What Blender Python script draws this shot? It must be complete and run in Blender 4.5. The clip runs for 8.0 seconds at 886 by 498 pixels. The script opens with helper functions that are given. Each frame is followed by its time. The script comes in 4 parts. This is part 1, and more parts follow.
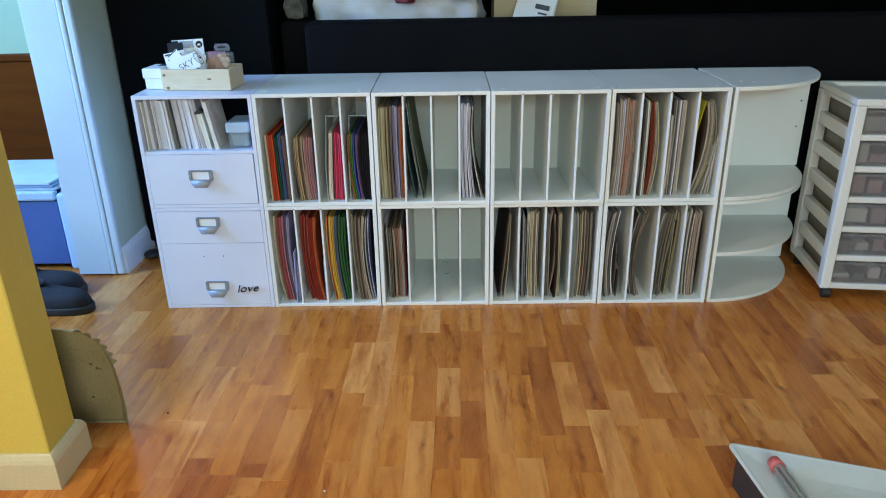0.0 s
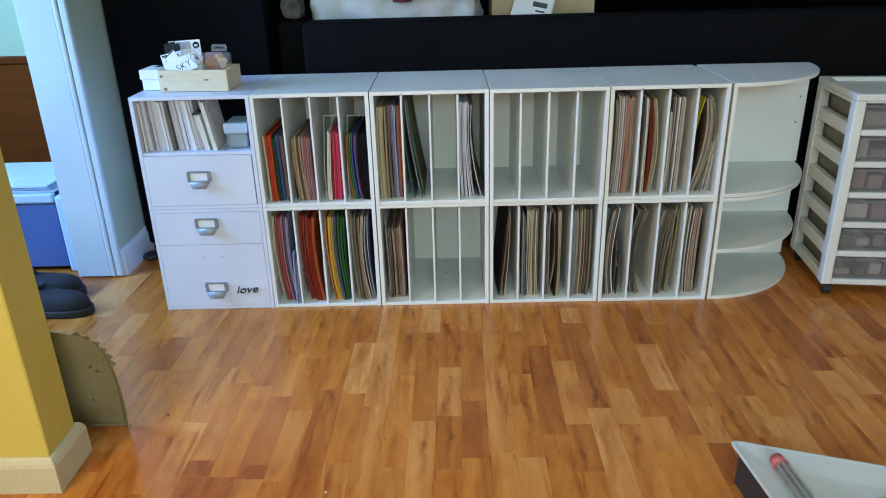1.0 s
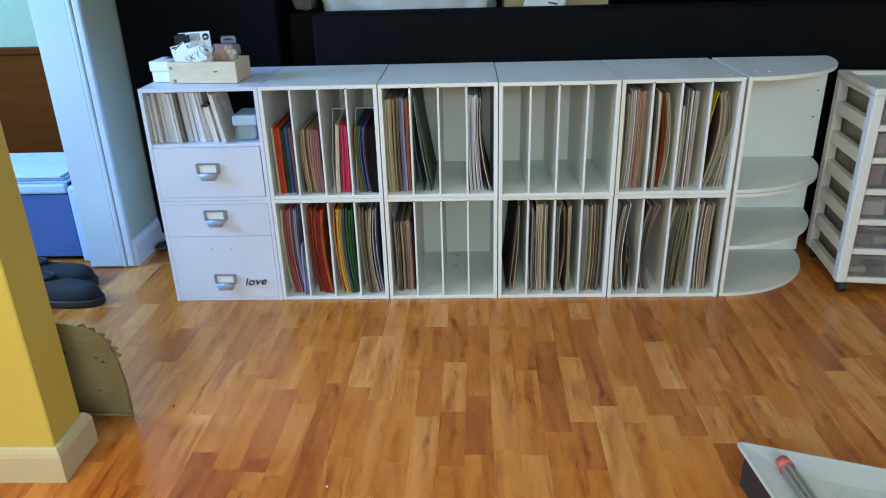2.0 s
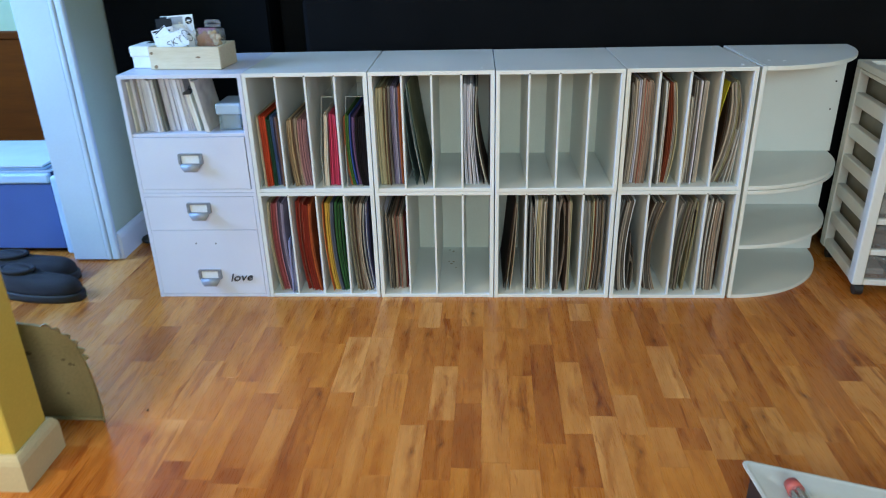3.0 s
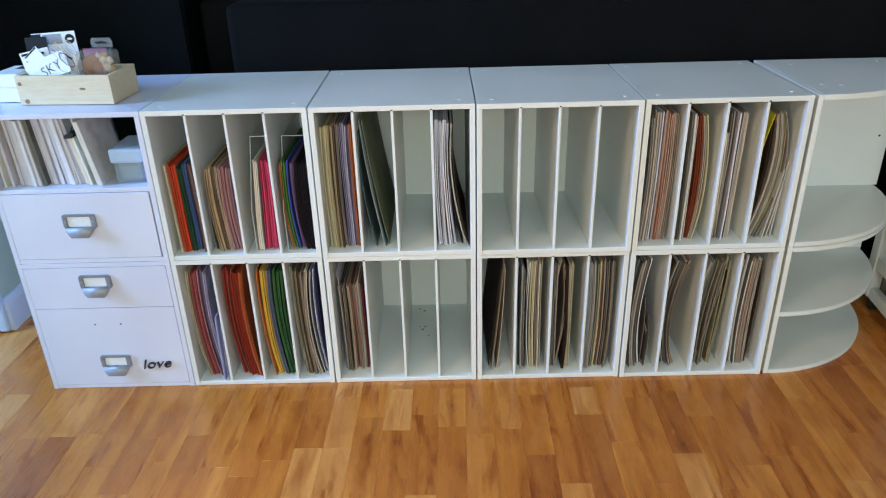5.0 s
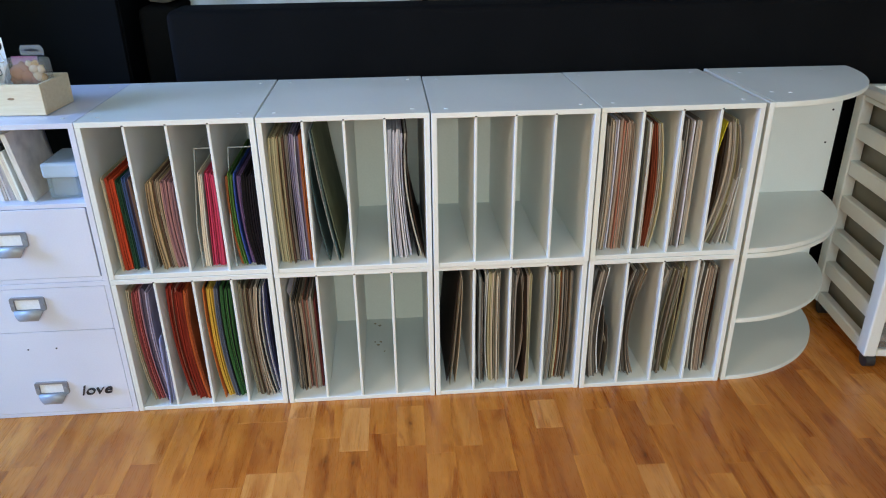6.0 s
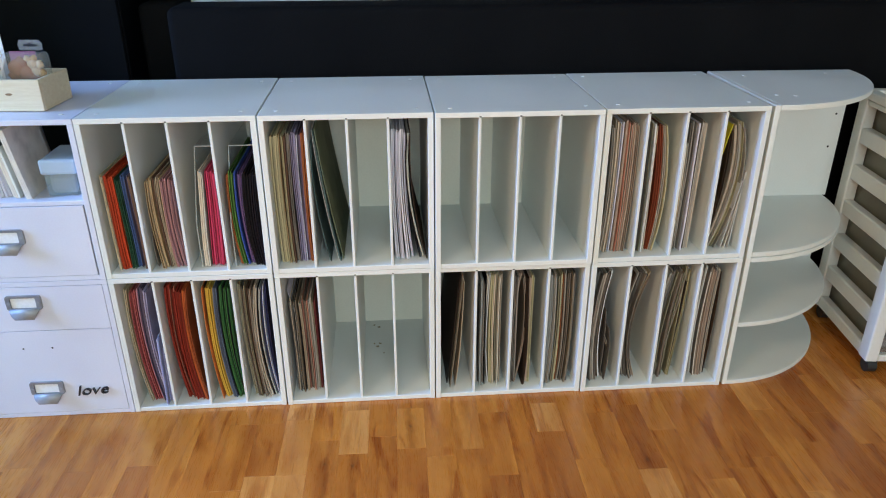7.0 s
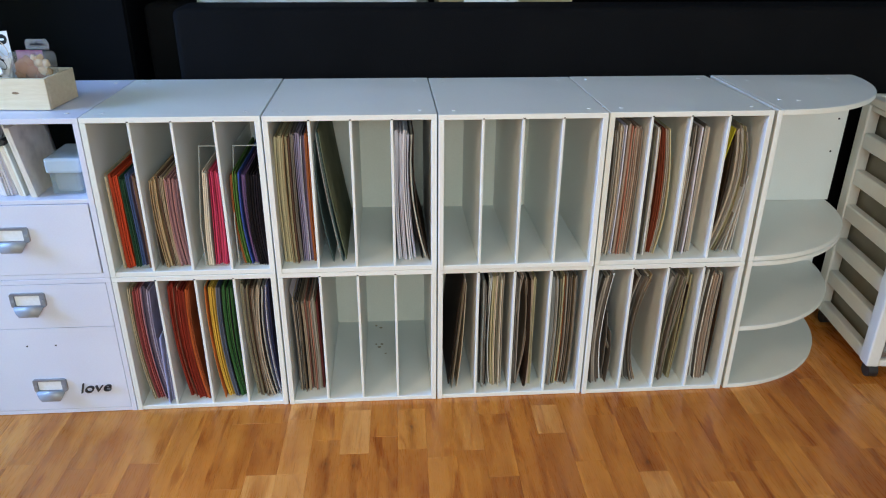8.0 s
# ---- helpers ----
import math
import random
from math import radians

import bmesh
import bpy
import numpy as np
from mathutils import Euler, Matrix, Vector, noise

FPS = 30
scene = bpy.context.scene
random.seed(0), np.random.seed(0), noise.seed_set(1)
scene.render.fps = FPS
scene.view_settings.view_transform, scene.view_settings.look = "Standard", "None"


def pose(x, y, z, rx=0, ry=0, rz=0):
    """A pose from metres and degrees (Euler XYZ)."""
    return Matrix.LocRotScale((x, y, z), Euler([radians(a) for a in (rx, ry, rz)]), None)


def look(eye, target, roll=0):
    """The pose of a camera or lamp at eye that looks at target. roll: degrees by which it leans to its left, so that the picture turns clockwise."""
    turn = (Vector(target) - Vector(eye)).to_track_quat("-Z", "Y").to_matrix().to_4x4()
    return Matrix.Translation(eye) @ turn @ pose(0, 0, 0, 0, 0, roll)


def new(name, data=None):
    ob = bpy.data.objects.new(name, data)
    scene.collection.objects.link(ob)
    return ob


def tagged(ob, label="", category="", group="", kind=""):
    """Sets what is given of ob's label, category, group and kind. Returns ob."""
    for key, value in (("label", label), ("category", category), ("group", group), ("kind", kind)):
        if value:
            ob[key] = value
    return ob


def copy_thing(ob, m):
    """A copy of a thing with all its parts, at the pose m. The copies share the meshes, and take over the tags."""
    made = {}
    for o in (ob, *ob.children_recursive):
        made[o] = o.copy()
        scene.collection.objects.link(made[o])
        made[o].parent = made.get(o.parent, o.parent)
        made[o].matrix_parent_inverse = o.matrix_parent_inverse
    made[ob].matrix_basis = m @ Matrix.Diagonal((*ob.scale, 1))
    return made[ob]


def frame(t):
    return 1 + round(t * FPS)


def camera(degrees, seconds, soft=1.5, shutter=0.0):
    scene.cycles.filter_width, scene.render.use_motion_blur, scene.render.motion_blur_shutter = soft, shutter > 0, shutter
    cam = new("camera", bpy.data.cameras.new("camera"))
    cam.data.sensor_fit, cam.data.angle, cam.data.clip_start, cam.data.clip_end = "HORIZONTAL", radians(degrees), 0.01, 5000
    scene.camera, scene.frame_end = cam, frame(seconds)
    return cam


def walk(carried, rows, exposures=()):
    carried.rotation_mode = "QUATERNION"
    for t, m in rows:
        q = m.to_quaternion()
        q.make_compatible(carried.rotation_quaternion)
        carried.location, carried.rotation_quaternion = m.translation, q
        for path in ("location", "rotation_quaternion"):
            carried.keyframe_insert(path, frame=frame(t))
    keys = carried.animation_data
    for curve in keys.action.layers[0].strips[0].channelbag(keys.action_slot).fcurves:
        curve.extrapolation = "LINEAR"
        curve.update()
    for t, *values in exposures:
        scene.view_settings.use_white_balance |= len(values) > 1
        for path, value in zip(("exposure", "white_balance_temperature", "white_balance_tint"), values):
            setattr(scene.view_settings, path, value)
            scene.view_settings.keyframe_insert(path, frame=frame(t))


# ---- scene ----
cam = camera(63.1, 8.0, 1.08, 0.5)
PATH = [
    (0, (0.984, -2.239, 1.141), (0.965, -0.392, 0.373), -1.0),
    (0.5, (0.984, -2.233, 1.144), (0.957, -0.388, 0.372), -1.3),
    (1, (0.984, -2.233, 1.139), (0.966, -0.388, 0.369), -1.5),
    (1.5, (0.988, -2.228, 1.143), (0.956, -0.389, 0.359), -1.3),
    (1.7, (0.995, -2.222, 1.145), (0.953, -0.385, 0.356), -1.4),
    (2.8, (1.073, -2.154, 1.122), (0.94, -0.33, 0.313), -1.8),
    (3, (1.067, -2.101, 1.118), (0.969, -0.279, 0.299), -1.4),
    (3.5, (1.02, -1.926, 1.14), (0.9695, -0.092, 0.346), -2.8),
    (4, (1.018, -1.837, 1.114), (1.029, -0.007, 0.306), -2.4),
    (4.2, (1.035, -1.77, 1.13), (1.018, 0.043, 0.286), -3.4),
    (5.3, (1.048, -1.534, 1.136), (1.073, 0.267, 0.268), -0.1),
    (5.5, (1.052, -1.528, 1.12), (1.131, 0.278, 0.263), -0.0),
    (6, (1.031, -1.52, 1.121), (1.162, 0.289, 0.277), -0.7),
    (6.5, (1.02, -1.513, 1.118), (1.159, 0.298, 0.281), -0.4),
    (7, (1.013, -1.505, 1.114), (1.161, 0.304, 0.274), 0.0),
    (7.5, (1.012, -1.506, 1.116), (1.141, 0.299, 0.264), 0.3),
    (8, (1.012, -1.511, 1.115), (1.154, 0.301, 0.28), 0.4),
]
walk(cam, [(t, look(eye, target, roll)) for t, eye, target, roll in PATH], [(0, -0.40, 6000, 16), (3.0, -0.40, 6000, 16), (4.2, -0.27, 6150, 17), (5.5, -0.26, 6350, 22), (8, -0.26, 6400, 23)])

# ---- world, light, exposure ----
world = bpy.data.worlds.new("sky")
world.use_nodes = True
scene.world = world
wn = world.node_tree.nodes
sky = wn.new("ShaderNodeTexSky")
sky.sky_type, sky.sun_disc = "NISHITA", False
sky.sun_elevation, sky.sun_rotation = radians(35), radians(200)
wn["Background"].inputs["Strength"].default_value = 0.06
world.node_tree.links.new(sky.outputs["Color"], wn["Background"].inputs["Color"])


def area(name, at, target, sx, sy, watts, color):
    lamp = bpy.data.lights.new(name, "AREA")
    lamp.shape, lamp.size, lamp.size_y = "RECTANGLE", sx, sy
    lamp.energy, lamp.color = watts, color
    ob = new(name, lamp)
    ob.matrix_world = look(at, target)
    return ob


area("window_daylight_hall", (-1.78, -0.45, 1.35), (0.2, -0.40, 0.95), 0.62, 1.2, 116, (0.25, 0.50, 1.0))
# Added fill from the unseen south side: cyan above for tops, warm below.
area("window_daylight_sky", (1.2, -4.36, 1.90), (1.2, 0, 0.6), 2.2, 0.52, 72, (0.58, 0.92, 1.0))
area("window_daylight_ground", (1.2, -4.36, 0.90), (1.2, 0, 0.6), 2.2, 1.0, 40, (1.0, 0.80, 0.56))
# Added blue fill that brightens the far room's wall.
area("window_daylight_far_room", (-1.78, 1.5, 1.4), (-0.9, 3.0, 1.0), 1.0, 1.1, 108, (0.30, 0.62, 1.0))
area("ceiling_light_glow", (-0.60, -2.1, 2.34), (-0.60, -2.1, 0), 0.70, 0.70, 44, (1.0, 0.87, 0.62))


# ---- materials ----
def nodes_of(name):
    m = bpy.data.materials.new(name)
    m.use_nodes = True
    nt = m.node_tree
    return m, nt, nt.nodes, nt.links, nt.nodes["Principled BSDF"]


def mix_color(nt, fac, a, b, blend="MIX"):
    n = nt.nodes.new("ShaderNodeMix")
    n.data_type, n.blend_type = "RGBA", blend
    for sock, v in ((0, fac), (6, a), (7, b)):
        if isinstance(v, (int, float)):
            n.inputs[sock].default_value = v
        elif isinstance(v, tuple):
            n.inputs[sock].default_value = (*v, 1) if len(v) == 3 else v
        else:
            nt.links.new(v, n.inputs[sock])
    return n.outputs[2]


def noise_of(nt, scale, stretch=(1, 1, 1), detail=4, coord="Object", lo=0.3, hi=0.7):
    tc = nt.nodes.new("ShaderNodeTexCoord")
    mp = nt.nodes.new("ShaderNodeMapping")
    mp.inputs["Scale"].default_value = stretch
    nz = nt.nodes.new("ShaderNodeTexNoise")
    nz.inputs["Scale"].default_value, nz.inputs["Detail"].default_value = scale, detail
    rg = nt.nodes.new("ShaderNodeMapRange")
    rg.inputs[1].default_value, rg.inputs[2].default_value = lo, hi
    nt.links.new(tc.outputs[coord], mp.inputs[0])
    nt.links.new(mp.outputs[0], nz.inputs["Vector"])
    nt.links.new(nz.outputs["Fac"], rg.inputs[0])
    return rg.outputs[0]


def bump_to(nt, bsdf, height, strength, distance=0.002):
    b = nt.nodes.new("ShaderNodeBump")
    b.inputs["Strength"].default_value, b.inputs["Distance"].default_value = strength, distance
    nt.links.new(height, b.inputs["Height"])
    nt.links.new(b.outputs[0], bsdf.inputs["Normal"])


def surface(name, a, b, scale=8, fine=120, rough=0.5, bump=0.1, metal=0.0, stretch=(1, 1, 1), fine_amount=0.15, sheen=0.0, gloss=0.5):
    """Two tones mixed by a broad noise, a fine grain over it, and fine relief."""
    m, nt, _, links, bsdf = nodes_of(name)
    broad = noise_of(nt, scale, stretch)
    grain = noise_of(nt, fine, stretch)
    c = mix_color(nt, broad, a, b)
    c = mix_color(nt, fine_amount, c, mix_color(nt, grain, tuple(v * 0.7 for v in a), tuple(min(1, v * 1.2) for v in b)))
    links.new(c, bsdf.inputs["Base Color"])
    bsdf.inputs["Metallic"].default_value = metal
    rr = nt.nodes.new("ShaderNodeMapRange")
    rr.inputs[3].default_value, rr.inputs[4].default_value = max(0.03, rough - 0.08), min(1, rough + 0.08)
    links.new(broad, rr.inputs[0])
    links.new(rr.outputs[0], bsdf.inputs["Roughness"])
    bsdf.inputs["Sheen Weight"].default_value = sheen
    bsdf.inputs["Specular IOR Level"].default_value = gloss
    if bump:
        bump_to(nt, bsdf, grain, bump)
    return m


# The cubes' white laminate with lavender daylight mixed into the colour, for the drawers.
WHITE_LAVENDER_LIT = surface("white_laminate_lavender_lit", (0.68, 0.705, 0.83), (0.73, 0.755, 0.87), 5, 260, 0.40, 0.03, fine_amount=0.06)
WHITE = surface("white_laminate", (0.755, 0.785, 0.745), (0.805, 0.83, 0.79), 5, 260, 0.42, 0.03, fine_amount=0.06)
# White hardboard, yellowed to carry the floor's warm bounce inside the cubes.
WHITE_BACK = surface("white_hardboard_warm_bounce", (0.815, 0.835, 0.71), (0.86, 0.875, 0.765), 6, 200, 0.55, 0.04, fine_amount=0.08)
WHITE_PAINT = surface("white_gloss_paint", (0.76, 0.78, 0.77), (0.83, 0.84, 0.83), 4, 150, 0.35, 0.05, fine_amount=0.06)
# White casing paint, dimmed and tinted with the hall's blue light in its colour.
CASING_BLUE_LIT = surface("white_casing_paint_blue_lit", (0.54, 0.62, 0.68), (0.60, 0.68, 0.74), 4, 150, 0.4, 0.05, fine_amount=0.06)
WHITE_PLASTIC = surface("white_plastic", (0.68, 0.675, 0.61), (0.74, 0.735, 0.68), 6, 200, 0.38, 0.03, fine_amount=0.06)
TRAY = surface("white_tray_plastic", (0.54, 0.56, 0.52), (0.60, 0.62, 0.57), 6, 200, 0.35, 0.03, fine_amount=0.06)
CREAM_TRIM = surface("cream_trim_paint", (0.54, 0.48, 0.29), (0.62, 0.55, 0.35), 5, 150, 0.4, 0.05)
YELLOW = surface("yellow_wall_paint", (0.60, 0.46, 0.075), (0.66, 0.51, 0.095), 3, 220, 0.6, 0.05)
PALE_WALL = surface("pale_grey_green_paint", (0.50, 0.56, 0.40), (0.56, 0.61, 0.45), 3, 220, 0.6, 0.12)
BLUE_WALL = surface("pale_blue_paint", (0.60, 0.72, 0.88), (0.66, 0.77, 0.90), 3, 220, 0.6, 0.1)
# Unseen ceiling, tinted cyan so its bounce cools the cube tops.
CEILING = surface("ceiling_cyan_bounce", (0.64, 0.77, 0.81), (0.70, 0.82, 0.86), 3, 220, 0.8, 0.2)
BLACK_CLOTH = surface("black_upholstery", (0.0040, 0.0042, 0.0046), (0.0075, 0.0075, 0.0078), 4, 500, 0.95, 0.35, gloss=0.06)
BLACK_LACQ = surface("black_lacquer", (0.0022, 0.0026, 0.0036), (0.0036, 0.0042, 0.0056), 3, 300, 0.7, 0.05, gloss=0.06)
BLACK_DROP = surface("black_backdrop", (0.002, 0.002, 0.002), (0.004, 0.004, 0.004), 4, 400, 0.95, 0.2, gloss=0.03)
BLACK_PLASTIC = surface("black_plastic", (0.015, 0.015, 0.015), (0.03, 0.03, 0.03), 10, 300, 0.5, 0.1)
BROWN_WOOD = surface("dark_brown_wood", (0.10, 0.024, 0.003), (0.14, 0.036, 0.005), 6, 60, 0.8, 0.1, stretch=(0.3, 1, 4), gloss=0.08)
PINE = surface("pale_pine", (0.68, 0.54, 0.34), (0.76, 0.64, 0.45), 14, 60, 0.6, 0.1, stretch=(1, 6, 10), fine_amount=0.12)
PINE_KNOT = surface("pine_knot", (0.22, 0.12, 0.05), (0.30, 0.18, 0.09), 40, 120, 0.6, 0.1)
NICKEL = surface("dark_nickel", (0.26, 0.28, 0.32), (0.34, 0.36, 0.40), 30, 300, 0.4, 0.05, metal=0.35, stretch=(1, 8, 1))
STEEL = surface("brushed_nickel", (0.30, 0.325, 0.37), (0.38, 0.405, 0.45), 30, 300, 0.5, 0.05, metal=0.3, stretch=(1, 8, 1))
INK = surface("dark_pewter", (0.03, 0.03, 0.04), (0.07, 0.07, 0.08), 60, 300, 0.35, 0.05, metal=0.6)
LABEL = surface("label_card", (0.80, 0.82, 0.84), (0.86, 0.87, 0.88), 20, 200, 0.6, 0.0)
HOLE = surface("dark_hole", (0.01, 0.01, 0.01), (0.02, 0.02, 0.02), 20, 200, 0.9, 0.0)
CRATE_BLUE = surface("blue_plastic", (0.055, 0.105, 0.30), (0.07, 0.13, 0.36), 4, 200, 0.45, 0.05)
CRATE_PALE = surface("pale_blue_plastic", (0.42, 0.56, 0.72), (0.50, 0.64, 0.78), 4, 200, 0.4, 0.05)
SLATE = surface("slate_suede", (0.013, 0.012, 0.015), (0.030, 0.029, 0.036), 18, 300, 0.85, 0.4)
SOLE = surface("dark_rubber", (0.018, 0.017, 0.016), (0.035, 0.033, 0.03), 20, 300, 0.7, 0.2)
OLIVE = surface("dusty_olive_plastic", (0.175, 0.14, 0.055), (0.30, 0.24, 0.11), 7, 140, 0.45, 0.1, fine_amount=0.3)
STAIN = surface("dark_stain", (0.05, 0.035, 0.012), (0.09, 0.06, 0.02), 60, 300, 0.6, 0.0)
SMUDGE = surface("brown_smudge", (0.30, 0.26, 0.17), (0.42, 0.37, 0.26), 60, 300, 0.6, 0.0)
LINEN = surface("white_cotton", (0.46, 0.45, 0.42), (0.58, 0.57, 0.53), 7, 300, 0.85, 0.3, fine_amount=0.2)
CARDBOARD = surface("tan_cardboard", (0.40, 0.32, 0.18), (0.47, 0.38, 0.22), 6, 120, 0.8, 0.1, stretch=(1, 1, 8))
RED_PAINT = surface("red_plastic", (0.52, 0.10, 0.085), (0.62, 0.15, 0.12), 20, 200, 0.4, 0.05)
MAROON = surface("maroon_fabric", (0.13, 0.02, 0.025), (0.20, 0.04, 0.05), 30, 300, 0.8, 0.2)
STRIPE_A = surface("grey_stripe_cloth", (0.05, 0.05, 0.045), (0.20, 0.19, 0.16), 30, 300, 0.9, 0.2)
LCD = surface("dark_display", (0.04, 0.05, 0.05), (0.07, 0.08, 0.08), 20, 200, 0.2, 0.0)


def clear(name, color, alpha, rough=0.12):
    m, nt, nds, links, bsdf = nodes_of(name)
    haze = noise_of(nt, 14)
    links.new(mix_color(nt, haze, color, tuple(min(1, v * 1.25) for v in color)), bsdf.inputs["Base Color"])
    bsdf.inputs["Roughness"].default_value, bsdf.inputs["Alpha"].default_value = rough, alpha
    return m


CLEAR = clear("clear_plastic", (0.55, 0.57, 0.55), 0.16)
CLEAR_EDGE = clear("clear_plastic_edge", (0.62, 0.66, 0.62), 0.5)
CLEAR_BLUE = clear("clear_blue_plastic", (0.38, 0.50, 0.55), 0.34)
CLEAR_LID = clear("clear_plastic_lid", (0.48, 0.60, 0.70), 0.78)
CLEAR_TAB = clear("clear_plastic_tab", (0.55, 0.57, 0.58), 0.18)
FROST_SIDE = clear("frosted_olive_plastic", (0.20, 0.185, 0.13), 0.6, 0.3)
FROST = clear("frosted_grey_plastic", (0.36, 0.36, 0.35), 0.17, 0.14)

PAPERS = {}


def paper(color):
    """Stacked sheets seen on edge: fine lines follow the sheets."""
    if color not in PAPERS:
        m, nt, nds, links, bsdf = nodes_of("paper_stock")
        lines = noise_of(nt, 1.1, (1, 0.30, 1), 3, "UV", 0.32, 0.60)
        blotch = noise_of(nt, 12)
        low = 0.80 if min(color) > 0.66 else 0.66 if min(color) > 0.5 else 0.42
        c = mix_color(nt, lines, tuple(v * low for v in color), tuple(min(0.9, v * 1.25) for v in color))
        c = mix_color(nt, 0.38, c, color)
        c = mix_color(nt, 0.25, c, mix_color(nt, blotch, tuple(v * 0.75 for v in color), tuple(min(0.9, v * 1.15) for v in color)))
        links.new(c, bsdf.inputs["Base Color"])
        bsdf.inputs["Roughness"].default_value = 0.62
        bsdf.inputs["Specular IOR Level"].default_value = 0.2
        bump_to(nt, bsdf, lines, 0.35, 0.0008)
        PAPERS[color] = m
    return PAPERS[color]


def laminate(name, island):
    """Honey-toned laminate strips, each with its own tone and grain."""
    m, nt, nds, links, bsdf = nodes_of(name)
    if island:
        rnd = nds.new("ShaderNodeNewGeometry").outputs["Random Per Island"]
    else:
        info = nds.new("ShaderNodeObjectInfo")
        sep = nds.new("ShaderNodeSeparateColor")
        links.new(info.outputs["Color"], sep.inputs[0])
        rnd = sep.outputs[0]
    tc, geo = nds.new("ShaderNodeTexCoord"), nds.new("ShaderNodeNewGeometry")
    off = nds.new("ShaderNodeCombineXYZ")
    mul = nds.new("ShaderNodeMath")
    mul.operation = "MULTIPLY"
    mul.inputs[1].default_value = 37.0
    links.new(rnd, mul.inputs[0])
    links.new(mul.outputs[0], off.inputs[2])
    add = nds.new("ShaderNodeVectorMath")
    links.new(geo.outputs["Position"], add.inputs[0])
    links.new(off.outputs[0], add.inputs[1])

    def grain(scale, stretch, detail, lo, hi, warp=0.0):
        mp = nds.new("ShaderNodeMapping")
        mp.inputs["Scale"].default_value = stretch
        nz = nds.new("ShaderNodeTexNoise")
        nz.inputs["Scale"].default_value, nz.inputs["Detail"].default_value, nz.inputs["Distortion"].default_value = scale, detail, warp
        rg = nds.new("ShaderNodeMapRange")
        rg.inputs[1].default_value, rg.inputs[2].default_value = lo, hi
        links.new(add.outputs[0], mp.inputs[0])
        links.new(mp.outputs[0], nz.inputs["Vector"])
        links.new(nz.outputs["Fac"], rg.inputs[0])
        return rg.outputs[0]

    ramp = nds.new("ShaderNodeValToRGB")
    els = ramp.color_ramp.elements
    els[0].position, els[0].color = 0.0, (0.411, 0.120, 0.0180, 1)
    els[1].position, els[1].color = 1.0, (0.737, 0.325, 0.0850, 1)
    for p, c in ((0.12, (0.478, 0.149, 0.0226, 1)), (0.30, (0.555, 0.184, 0.0265, 1)), (0.65, (0.637, 0.232, 0.0350, 1))):
        e = els.new(p)
        e.color = c
    links.new(rnd, ramp.inputs[0])
    streak = grain(5, (3.6, 0.55, 1), 3, 0.48, 0.76, 1.4)
    fine = grain(60, (6, 0.4, 1), 4, 0.3, 0.7)
    cloud = grain(7, (2.2, 1, 1), 3, 0.52, 0.78, 0.8)
    c = mix_color(nt, streak, ramp.outputs[0], (0.72, 0.58, 0.45), "MULTIPLY")
    band = grain(4.2, (4.2, 0.30, 1), 2, 0.45, 0.68, 1.0)
    c = mix_color(nt, band, c, (0.82, 0.73, 0.63), "MULTIPLY")
    pale = grain(5, (3.4, 0.30, 1), 2, 0.52, 0.70, 0.8)
    c = mix_color(nt, pale, c, (1.12, 1.16, 1.18), "MULTIPLY")
    flame = grain(2.6, (6.5, 0.9, 1), 5, 0.58, 0.66, 2.2)
    c = mix_color(nt, flame, c, (0.70, 0.55, 0.42), "MULTIPLY")
    c = mix_color(nt, fine, c, (0.93, 0.90, 0.86), "MULTIPLY")
    c = mix_color(nt, cloud, c, (0.80, 0.68, 0.58), "MULTIPLY")
    if not island:
        def calc(op, a, b=None, cl=False):
            n = nds.new("ShaderNodeMath")
            n.operation, n.use_clamp = op, cl
            for k, v in enumerate((a, b)):
                if isinstance(v, (int, float)):
                    n.inputs[k].default_value = v
                elif v is not None:
                    links.new(v, n.inputs[k])
            return n.outputs[0]

        place = nds.new("ShaderNodeSeparateXYZ")
        links.new(tc.outputs["Object"], place.inputs[0])
        has = calc("GREATER_THAN", sep.outputs[1], 0.01)
        wave = grain(14, (0.4, 1, 1), 3, 0.3, 0.7)
        dx = calc("SUBTRACT", calc("SUBTRACT", place.outputs[0], sep.outputs[2]), calc("MULTIPLY", calc("SUBTRACT", wave, 0.5), 0.022))
        dy = calc("MULTIPLY", calc("SUBTRACT", place.outputs[1], sep.outputs[1]), 0.55)
        far = calc("SQRT", calc("ADD", calc("MULTIPLY", dx, dx), calc("MULTIPLY", dy, dy)))
        core = calc("SUBTRACT", 1.0, calc("DIVIDE", far, 0.0050), True)
        halo = calc("MULTIPLY", calc("SUBTRACT", 1.0, calc("DIVIDE", far, 0.015), True), calc("MULTIPLY", calc("ADD", calc("SINE", calc("MULTIPLY", calc("ADD", far, calc("MULTIPLY", wave, 0.02)), 520.0)), 3.0), 0.24), True)
        line = calc("MULTIPLY", calc("SUBTRACT", 1.0, calc("DIVIDE", calc("ABSOLUTE", dx), 0.013), True), calc("SUBTRACT", 1.0, calc("MULTIPLY", calc("ABSOLUTE", dy), 4.5), True))
        c = mix_color(nt, calc("MULTIPLY", calc("MULTIPLY", line, has), 0.70), c, (0.56, 0.42, 0.32), "MULTIPLY")
        c = mix_color(nt, calc("MULTIPLY", calc("MULTIPLY", halo, has), 0.75), c, (0.48, 0.32, 0.22), "MULTIPLY")
        c = mix_color(nt, calc("MULTIPLY", calc("MULTIPLY", core, has), 0.8, True), c, (0.13, 0.048, 0.015))
    links.new(c, bsdf.inputs["Base Color"])
    rr = nds.new("ShaderNodeMapRange")
    rr.inputs[3].default_value, rr.inputs[4].default_value = 0.24, 0.34
    links.new(fine, rr.inputs[0])
